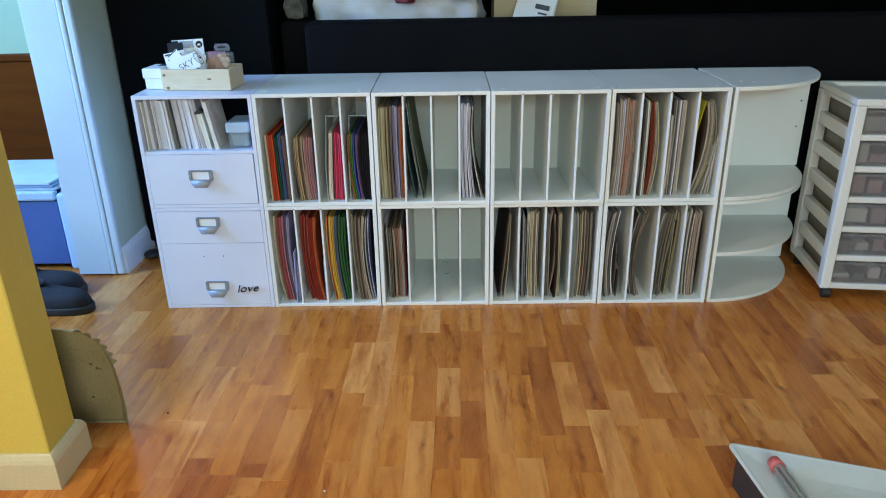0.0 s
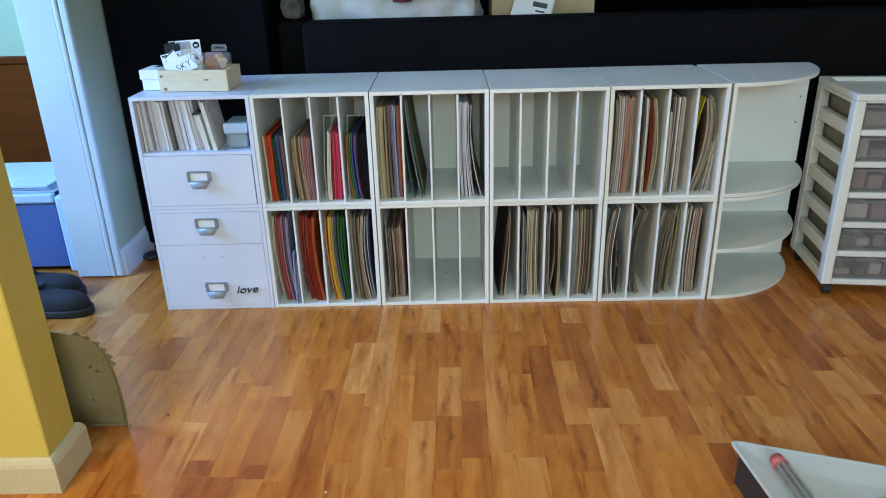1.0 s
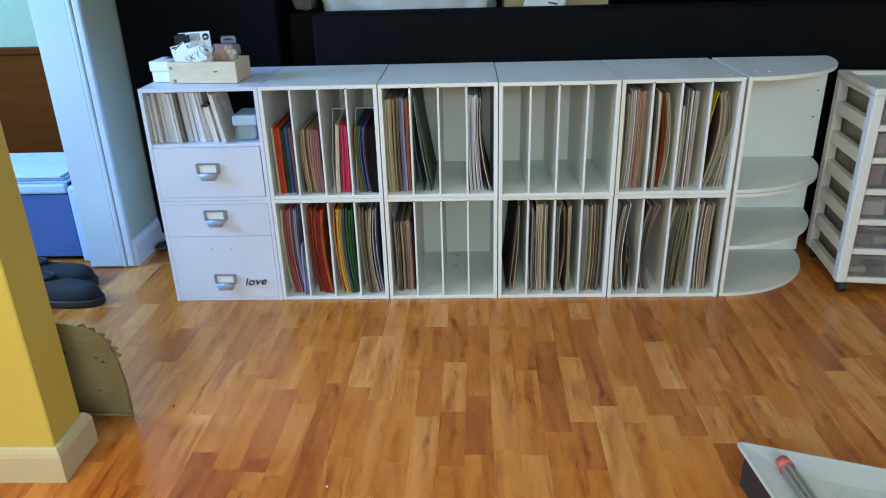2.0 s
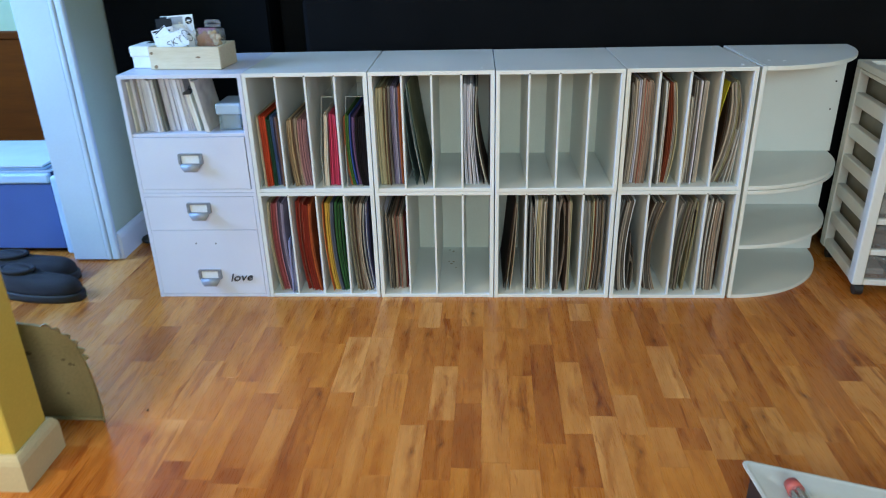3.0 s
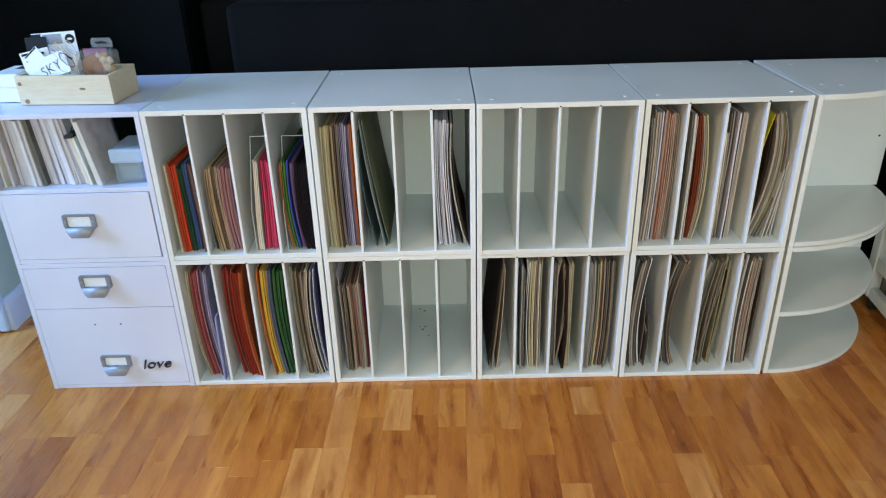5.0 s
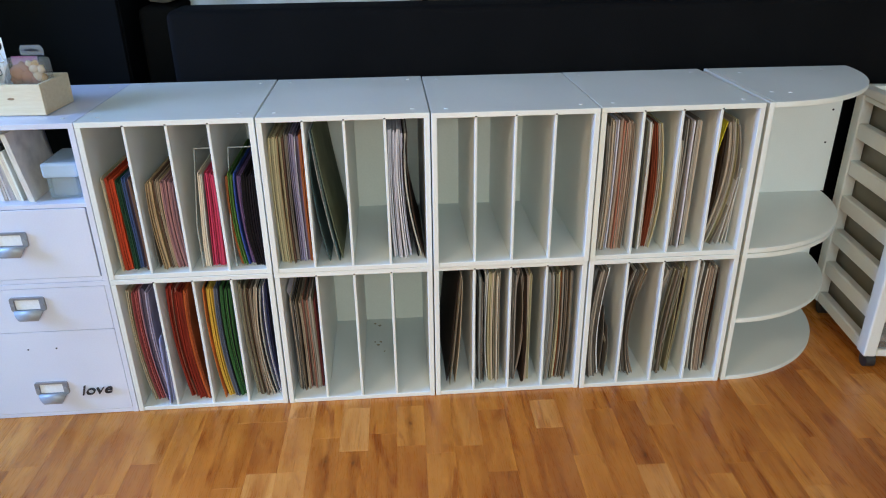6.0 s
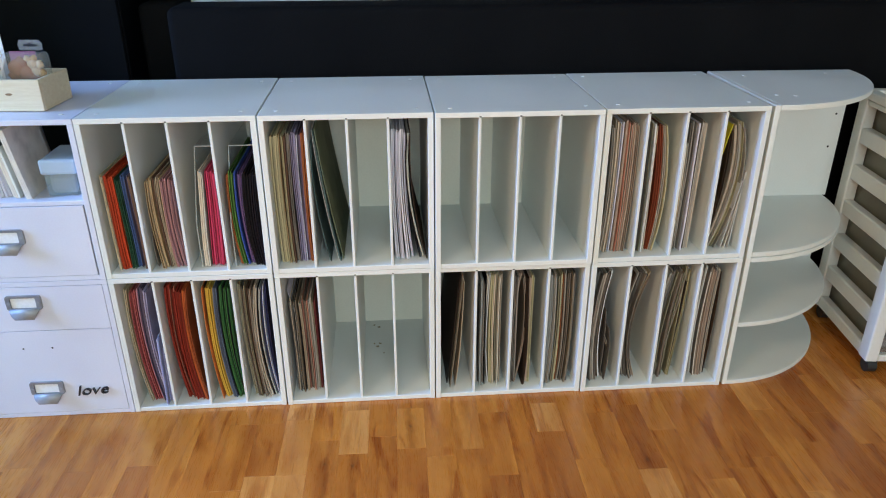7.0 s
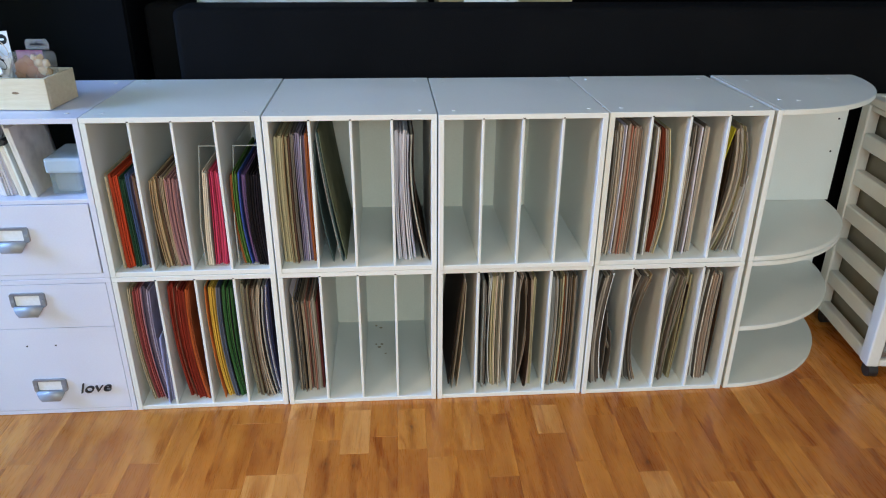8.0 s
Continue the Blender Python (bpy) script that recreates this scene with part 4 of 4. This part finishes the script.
for fx, fz, fr, tone in ((0.024, 0.070, 0.020, 0), (0.040, 0.062, 0.018, 0), (0.016, 0.056, 0.014, 0), (0.034, 0.080, 0.014, 0), (0.058, 0.080, 0.012, 1), (0.064, 0.064, 0.013, 1), (0.072, 0.078, 0.010, 1), (0.056, 0.056, 0.012, 0), (0.074, 0.060, 0.010, 2), (0.062, 0.090, 0.008, 2), (0.050, 0.090, 0.008, 1)):
    bm = bmesh.new()
    bmesh.ops.create_icosphere(bm, subdivisions=2, radius=fr, matrix=Matrix.Translation((fx, 0.018, fz)) @ Matrix.Diagonal((1, 0.7, 1, 1)))
    for v in bm.verts:
        v.co += noise.noise_vector(v.co * 160) * 0.0035
    part("paper_flower", bm, paper(((0.40, 0.17, 0.09), (0.62, 0.46, 0.30), (0.45, 0.25, 0.08))[tone]), blister, "", True)
wb = thing("carton", (0.006, 0.105, 2 * H + 0.0014), "small white cardboard carton with a folded lid", "carton", rz=-3)
part("body", box(0.004, 0.062, 0.004, 0.10, 0, 0.036, 0.003, 2), LABEL, wb)
part("lid", box(0.0, 0.066, 0.0, 0.104, 0.034, 0.066, 0.004, 2), LABEL, wb)
part("print", box(0.028, 0.055, 0.06, 0.098, 0.0662, 0.0668), HOLE, wb)


# ---- drawer cart ----
cart = thing("drawer_cart", (2.252, 0.0, 0), "white plastic rolling cart with six translucent drawers", "drawer cart", rz=-7.5)
CW, CD, CB, CT = 0.40, 0.345, 0.045, 0.692
for px in (0, CW - 0.032):
    for py in (0, CD - 0.042):
        part("post", box(px, px + 0.032, py, py + 0.042, CB, CT - 0.022, 0.004, 2), WHITE_PLASTIC, cart)
pitch = 0.1030
for side in (0.003, CW - 0.029):
    for k in range(7):
        zc = CB + 0.012 + k * pitch
        part("side_rail", box(side, side + 0.026, 0.042, CD - 0.042, max(CB, zc - 0.020), min(zc + 0.022, CT - 0.022), 0.003), WHITE_PLASTIC, cart)
for k in range(7):
    zc = CB + k * pitch
    part("front_rail", box(0.032, CW - 0.032, 0.002, 0.022, zc, min(zc + 0.020, CT - 0.022), 0.003), WHITE_PLASTIC, cart)
part("back_panel", box(0.032, CW - 0.032, CD - 0.012, CD - 0.004, CB, CT - 0.022), WHITE_PLASTIC, cart)
bm = bmesh.new()
for b in ((0, CW, 0, 0.030), (0, CW, CD - 0.030, CD), (0, 0.030, 0.030, CD - 0.030), (CW - 0.030, CW, 0.030, CD - 0.030)):
    add_box(bm, b[0], b[1], b[2], b[3], CT - 0.022, CT, 0.004, 2)
part("top_rim", bm, WHITE_PLASTIC, cart)
part("top_tray", box(0.030, CW - 0.030, 0.030, CD - 0.030, CT - 0.022, CT - 0.012), WHITE_PLASTIC, cart)
for cx in (0.03, CW - 0.03):
    for cy in (0.03, CD - 0.03):
        ca = part("caster", rod((cx - 0.012, cy, 0.020), (cx + 0.012, cy, 0.020), 0.020, 16), BLACK_PLASTIC, cart, "black caster wheel")
        part("fork", box(cx - 0.015, cx + 0.015, cy - 0.012, cy + 0.012, 0.026, CB, 0.002), BLACK_PLASTIC, ca)
STUFF = [(0.34, 0.31, 0.30), (0.22, 0.20, 0.19), (0.42, 0.37, 0.36), (0.45, 0.43, 0.40), (0.10, 0.09, 0.09), (0.24, 0.15, 0.15)]
for k in range(6):
    z0 = CB + k * pitch + 0.021
    dr = part("drawer", box(0.034, CW - 0.034, 0.006, 0.011, z0, z0 + pitch - 0.024, 0.002), FROST, cart, "translucent grey plastic drawer")
    part("drawer_side", box(0.0345, 0.037, 0.012, CD - 0.03, z0, z0 + pitch - 0.030), FROST_SIDE, dr)
    part("drawer_side", box(CW - 0.037, CW - 0.0345, 0.012, CD - 0.03, z0, z0 + pitch - 0.030), FROST_SIDE, dr)
    part("drawer_floor", box(0.0372, CW - 0.0372, 0.012, CD - 0.03, z0, z0 + 0.003), FROST, dr)
    part("lip", box(0.04, CW - 0.04, -0.004, 0.0058, z0 + pitch - 0.034, z0 + pitch - 0.026, 0.002), FROST, dr)
    xx = 0.045
    while xx < CW - 0.11:
        w, h = random.uniform(0.03, 0.10), random.uniform(0.02, 0.066)
        part("contents", box(xx, xx + w, 0.02 + random.uniform(0, .02), 0.18 + random.uniform(0, .1), z0 + 0.004, z0 + 0.004 + h, 0.004), paper(random.choice(STUFF)), dr)
        xx += w + random.uniform(0.003, 0.02)

# ---- floor things by the yellow wall ----
pan = thing("dustpan", (0.0, -0.66, 0.0), "dusty olive plastic dustpan leaning on the wall", "dustpan")
pan.matrix_world = pose(0.0, -0.655, 0.003, 12, 0, 0)
out = [(-0.20, 0.0), (0.128, 0.0), (0.139, 0.05), (0.147, 0.13), (0.150, 0.20), (0.146, 0.25), (0.131, 0.288), (0.104, 0.313), (0.064, 0.327), (0.012, 0.334), (-0.09, 0.336), (-0.20, 0.29)]
edge = []
for (ax, az), (bx, bz) in zip(out[1:-1], out[2:]):
    for k in range(12):
        edge.append((ax + (bx - ax) * k / 12, az + (bz - az) * k / 12))
bm = bmesh.new()
rows, inner = [], []
run = 0.0
for k, (ax, az) in enumerate(edge):
    px, pz = edge[max(0, k - 6)]
    qx, qz = edge[min(len(edge) - 1, k + 6)]
    nrm = Vector((qz - pz, -(qx - px))).normalized()
    if k:
        run += math.hypot(ax - edge[k - 1][0], az - edge[k - 1][1])
    tooth = 0.014 * abs(math.sin((run - 0.218) * math.pi / 0.0223)) if 0.218 < run < 0.352 else 0.0
    sect = []
    for off, yy in ((0.003 + tooth, -0.017), (-0.012, 0.002), (-0.014, 0.0035), (0.004 + tooth, -0.0145)):
        sect.append(bm.verts.new((ax + nrm.x * off, yy, max(0.0, az + nrm.y * off))))
    rows.append(sect)
    inner.append((ax - nrm.x * 0.012, max(0.0, az - nrm.y * 0.012)))
for p, q in zip(rows, rows[1:]):
    for k in range(4):
        bm.faces.new((p[k], p[(k + 1) % 4], q[(k + 1) % 4], q[k]))
bm.faces.new(rows[0])
bm.faces.new(rows[-1][::-1])
bmesh.ops.recalc_face_normals(bm, faces=bm.faces)
part("rim", bm, OLIVE, pan)
part("plate", prism([(-0.20, 0.0)] + inner[::3] + [(-0.20, 0.26)], 0.0, 0.003), OLIVE, pan)
part("lip", box(-0.2, 0.126, -0.008, 0.0, 0.0, 0.006, 0.001), OLIVE, pan)
part("handle", box(-0.33, -0.195, -0.012, 0.010, 0.13, 0.165, 0.006, 2), OLIVE, pan)
for gx, gz, gr in ((0.088, 0.205, .004), (0.100, 0.190, .005), (0.108, 0.188, .003), (0.01, 0.225, .009), (0.062, 0.09, .004)):
    rad = [gr * random.uniform(0.45, 1.2) for a in range(14)]
    part("stain", prism([(gx + rad[a] * math.cos(a * math.pi / 7), gz + rad[a] * math.sin(a * math.pi / 7)) for a in range(14)], -0.0006, 0.0), STAIN, pan)


def shoe(at, rz, label):
    s = thing("shoe", at, label, "shoe", "pair of shoes", rz)
    s.scale = (1.07, 1.12, 1.15)
    for nm, sc, z0, z1, material in (("sole", 1.0, 0.0, 0.024, SOLE), ("upper", 0.95, 0.024, 0.095, SLATE)):
        bm = bmesh.new()
        rings = []
        levels = 3 if nm == "sole" else 9
        for j in range(levels + 1):
            q = j / levels
            ring = []
            for i in range(28):
                a = 2 * math.pi * i / 28
                cx = math.cos(a)
                half = 0.046 * sc * (1.0 - 0.18 * max(0, -cx) + 0.08 * max(0, cx))
                x = 0.145 * sc * cx
                y = half * math.copysign(abs(math.sin(a)) ** 0.75, math.sin(a))
                rise = z1 if nm == "sole" else 0.024 + (0.046 if x > 0.02 else 0.046 + 0.026 * min(1, (0.02 - x) / 0.10))
                shrink = 1 if nm == "sole" else math.sqrt(max(0.0, 1 - (q * 0.93) ** 2.6))
                ring.append(bm.verts.new((x * (0.55 + 0.45 * shrink), y * shrink, z0 + (rise - z0) * q)))
            rings.append(ring)
        for p, r in zip(rings, rings[1:]):
            for i in range(28):
                bm.faces.new((p[i], p[(i + 1) % 28], r[(i + 1) % 28], r[i]))
        bm.faces.new(rings[-1])
        bm.faces.new(rings[0][::-1])
        bmesh.ops.recalc_face_normals(bm, faces=bm.faces)
        part(nm, bm, material, s, "", True)
    bm = bmesh.new()
    hoops = []
    for i in range(20):
        a = 2 * math.pi * i / 20
        hoops.append([bm.verts.new((-0.065 + (0.055 + 0.007 * math.cos(b)) * math.cos(a), (0.026 + 0.007 * math.cos(b)) * math.sin(a), 0.086 + 0.007 * math.sin(b))) for b in (k * math.pi / 4 for k in range(8))])
    for p, q in zip(hoops, hoops[1:] + hoops[:1]):
        for k in range(8):
            bm.faces.new((p[k], q[k], q[(k + 1) % 8], p[(k + 1) % 8]))
    bmesh.ops.recalc_face_normals(bm, faces=bm.faces)
    part("collar", bm, SLATE, s, "", True)
    return s


shoe((-0.408, 0.005, 0), -6, "dark slate suede slip-on shoe with rubber sole")
shoe((-0.505, 0.135, 0), 4, "dark slate suede slip-on shoe behind its pair")
bm = bmesh.new()
bmesh.ops.create_icosphere(bm, subdivisions=2, radius=0.028, matrix=Matrix.Translation((-0.225, 0.46, 0.016)) @ Matrix.Diagonal((1.2, 1.4, 0.55, 1)))
tagged(part("furniture_glide", bm, BLACK_PLASTIC, None, "", True), "dark rounded furniture glide on the floor", "glide")

# ---- beyond the doorway ----
tote = thing("storage_tote", (-1.02, 0.345, 0), "blue plastic storage tote with a pale rim", "storage tote")
part("front_panel", box(0.03, 0.515, 0.010, 0.02, 0.02, 0.283, 0.004), CRATE_BLUE, tote)
part("corner_post", box(0.517, 0.562, 0.0, 0.05, 0.0, 0.312, 0.012, 3), CRATE_PALE, tote)
part("corner_post", box(-0.01, 0.028, 0.0, 0.05, 0.0, 0.312, 0.012, 3), CRATE_PALE, tote)
part("rim", box(0.03, 0.515, 0.0, 0.03, 0.284, 0.322, 0.008, 2), CRATE_PALE, tote)
part("body", box(0.0, 0.55, 0.052, 0.42, 0.0, 0.312, 0.01, 2), CRATE_BLUE, tote)
for i, (dz, c) in enumerate(((0.323, (0.45, 0.52, 0.60)), (0.333, (0.25, 0.36, 0.50)), (0.343, (0.55, 0.62, 0.68)))):
    tagged(part("folder", box(-0.98 + 0.01 * i, -0.50 - 0.012 * i, 0.36, 0.70, dz, dz + 0.008, 0.001), paper(c)), "thin folder lying on the blue tote", "folder", "folders on the tote")
board = thing("footboard", (-1.80, 1.05, 0), "dark brown wooden bed footboard in the room beyond", "footboard")
part("panel", box(0.05, 1.15, 0.010, 0.032, 0.10, 0.705, 0.004), BROWN_WOOD, board)
part("top_rail", box(0.0, 1.19, 0.0, 0.045, 0.707, 0.738, 0.006, 2), BROWN_WOOD, board)
for fx in (0.0, 1.152):
    part("post", box(fx, fx + 0.048, 0.0, 0.045, 0.0, 0.705, 0.004), BROWN_WOOD, board)

# ---- white paint tray on a dark box ----
base = thing("storage_case", (1.611, -0.906, 0), "low black plastic case under a white tray", "case", rz=-18.6)
part("body", prism([(0.014, -0.012), (0.40, -0.012), (0.605, -0.50), (0.222, -0.50)], 0.0, 0.0825, 0.0, "z"), BLACK_PLASTIC, base)
tray = thing("tray", (1.603, -0.895, 0.071), "white plastic tray with a ribbed floor", "tray", rz=-18.6)
bm = bmesh.new()
TWX, TWY, TR = 0.42, 0.52, 0.02
def loop_pts(inset, z):
    pts = []
    r = max(0.004, TR - inset * 0.3)
    for cx, cy, a0 in ((TWX - inset - r, -inset - r, 0), (inset + r, -inset - r, 90), (inset + r, -TWY + inset + r, 180), (TWX - inset - r, -TWY + inset + r, 270)):
        for i in range(5):
            a = radians(a0 + i * 22.5)
            yy = cy + r * math.sin(a)
            pts.append((cx + r * math.cos(a) - 0.43 * yy, yy, z))
    return pts
rings = [[bm.verts.new(p) for p in loop_pts(i, z)] for i, z in ((0.026, 0.0125), (0.020, 0.020), (0.003, 0.0245), (0.0, 0.027), (0.001, 0.030), (0.006, 0.031), (0.012, 0.0295), (0.03, 0.0275), (0.07, 0.0222))]
for p, q in zip(rings, rings[1:]):
    n = len(p)
    for i in range(n):
        bm.faces.new((p[i], p[(i + 1) % n], q[(i + 1) % n], q[i]))
bm.faces.new(rings[-1])
bm.faces.new(rings[0][::-1])
bmesh.ops.recalc_face_normals(bm, faces=bm.faces)
part("body", bm, TRAY, tray)
for i in range(44):
    rib = part("rib", box(0, 0.075, -0.0008, 0.0008, 0.0222, 0.0232), TRAY, tray)
    rib.matrix_local = pose(0.165 + 0.0046 * i, -0.140 - 0.0032 * i, 0, 0, 0, 55)
tool = thing("scraper_handle", (1.674, -0.975, 0.10), "clear plastic tube with a red cap lying in the tray", "tube", rz=10)
tool.matrix_world = pose(1.674, -0.991, 0.1125, 0, 0, 3)
part("cap", rod((0, 0.012, 0), (0, -0.012, 0), 0.014, 18, 0.0165), RED_PAINT, tool, "red plastic cap", True)
part("tube", rod((0, -0.0125, 0), (0, -0.26, 0), 0.0160, 16), FROST, tool, "", True)
for a in range(5):
    q = a * math.pi * 2 / 5 + .3
    part("stick", rod((0.0095 * math.cos(q), -0.014, 0.0095 * math.sin(q)), (0.0095 * math.cos(q), -0.255, 0.0095 * math.sin(q)), 0.0036, 6), paper((0.30, 0.29, 0.23)), tool)
tagged(part("metal_ruler", box(1.83, 2.0, -1.11, -1.085, 0.0952, 0.0968, 0.0005), STEEL), "steel ruler lying across the white tray", "ruler")
for px, py in ((0.22, -0.62), (1.02, -0.98), (0.69, -0.93)):
    bm = bmesh.new()
    bmesh.ops.create_icosphere(bm, subdivisions=1, radius=0.003, matrix=Matrix.Translation((px, py, 0.002)))
    tagged(part("crumb", bm, HOLE if px < 0.5 else LABEL), "tiny crumb lying on the floor", "crumb")

# ---- floor strips ----
SW, SKEW, SX = 0.0667, radians(-1.03), 1.076
TURNED = Matrix.Translation((SX, -0.5, 0)) @ Matrix.Rotation(SKEW, 4, "Z")
# strips that stand out, row by row: near end, far end, tone, and how far along a knot sits (0: none)
by_col = {}


def lay(row, *strips):
    by_col[row] = [(a, b, tone, knot) for a, b, tone, knot in strips]


lay(-15, (-.36, -.31, .1, 0), (.09, .29, .02, 0))
lay(-14, (-.20, .02, .7, 0), (.10, .30, .45, 0))
lay(-12, (-.39, -.17, .97, 0), (.10, .28, .15, 0))
lay(-11, (-.38, -.32, .1, 0), (-.32, -.17, .85, 0), (.02, .20, .6, 0))
lay(-10, (-.55, -.38, .15, 0), (0, .29, .25, 0))
lay(-9, (-.45, -.39, .85, 0), (-.39, -.34, .05, 0), (-.05, .18, .7, 0))
lay(-8, (-.40, -.12, .75, 0), (-.12, .15, .55, 0))
lay(-7, (-.55, -.02, .2, .50), (-.02, .20, .5, 0), (.20, .42, .4, 0))
lay(-6, (-.04, .24, .95, 0), (.24, .42, .25, 0))
lay(-5, (-.10, .24, .9, 0), (.24, .43, .8, 0))
lay(-4, (-.35, .05, .6, 0), (.05, .35, .7, .22))
lay(-3, (-.47, -.17, .9, .20), (-.17, .30, .3, .43), (.31, .46, .95, 0))
lay(-2, (-.36, -.15, .25, .12), (-.15, .09, .9, 0))
lay(-1, (-.32, -.08, .1, 0), (-.08, .31, .3, 0), (.31, .46, .7, .08))
lay(0, (-.30, .08, .8, 0), (.09, .28, .6, 0))
lay(1, (-.49, -.32, .85, 0), (-.32, .05, .65, .22), (.05, .30, .55, 0))
lay(2, (-.23, .21, .15, 0), (.22, .43, .55, 0))
lay(3, (-.37, -.19, .2, .06), (-.19, .12, .8, 0))
lay(4, (-.46, -.12, .97, 0), (-.11, .35, .15, .05), (.35, .46, .95, 0))
lay(5, (-.50, -.19, .7, .25), (-.19, -.03, .88, 0), (-.03, .25, .6, 0))
lay(6, (-.30, -.16, .8, 0), (-.16, .12, .4, 0))
lay(7, (-.24, -.16, .12, 0), (-.04, .21, .97, 0), (.22, .44, .1, .03))
lay(8, (-.42, -.27, .12, 0), (-.27, -.12, .85, 0), (.10, .34, .5, 0))
lay(9, (-.25, -.05, .6, .10), (-.05, .17, .7, 0))
lay(10, (-.25, -.07, .85, .14), (-.07, .20, .22, 0))
lay(12, (-.20, .12, .75, .18), (.12, .40, .6, 0))
lay(14, (-.25, .05, .8, 0), (.05, .38, .08, 0))
lay(15, (-.07, .12, .9, 0), (.13, .26, .2, .03))
rng = random.Random(11)


def strip_mesh(ln):
    e = 0.0003
    x0, x1, y0, y1 = 0.00003, SW - 0.00003, 0.00003, ln - 0.00003
    vs = [(x0, y0, -0.004), (x1, y0, -0.004), (x1, y1, -0.004), (x0, y1, -0.004), (x0, y0, -e), (x1, y0, -e), (x1, y1, -e), (x0, y1, -e), (x0 + e, y0 + e, 0), (x1 - e, y0 + e, 0), (x1 - e, y1 - e, 0), (x0 + e, y1 - e, 0)]
    fs = [(8, 9, 10, 11)]
    for a in range(4):
        b = (a + 1) % 4
        fs += [(a, b, b + 4, a + 4), (a + 4, b + 4, b + 8, a + 8)]
    return vs, fs


shared = {}
rv, rf = [], []
for col in range(-44, 36):
    pieces = []
    y = -3.9 + rng.uniform(0, 0.4)
    for a, b, tone, knot in sorted(by_col.get(col, [])) + [(2.2, 2.4, 0.5, 0)]:
        room = a - y
        if room < 0.02:
            a, room = y, 0.0
        count = max(1, round(room / 0.34)) if room else 0
        cuts = [] if not count else [0.0] + sorted(min(0.97, max(0.03, (k + rng.uniform(-0.28, 0.28)) / count)) for k in range(1, count)) + [1.0]
        for p, q in zip(cuts, cuts[1:]):
            pieces.append((y + p * room, y + q * room, 0.2 + 0.7 * rng.random(), rng.uniform(0.03, 0.25) if rng.random() < 0.05 else 0))
        pieces.append((a, b, tone, knot))
        y = b
    for a, b, tone, knot in pieces:
        x = col * SW
        vs, fs = strip_mesh(round(b - a, 3))
        if -21 < col < 17 and -0.95 < (a + b) / 2 < 0.50:
            key = round(b - a, 3)
            if key not in shared:
                sm = bpy.data.meshes.new("strip")
                sm.from_pydata(vs, [], fs)
                sm.materials.append(OAK)
                shared[key] = sm
            st = new("strip", shared[key])
            st.matrix_world = TURNED @ Matrix.Translation((x, a, 0))
            st.parent = floor
            st.color = (tone, knot, rng.uniform(0.018, 0.048), 1)
        else:
            o = len(rv)
            rv += [tuple(TURNED @ Vector((p[0] + x, p[1] + a, p[2]))) for p in vs]
            rf += [tuple(o + i for i in f) for f in fs]
rm = bpy.data.meshes.new("strips_rest")
rm.from_pydata(rv, [], rf)
rm.materials.append(OAK_REST)
ro = tagged(new("strips", rm), "", "", "", "stuff")
ro.parent = floor
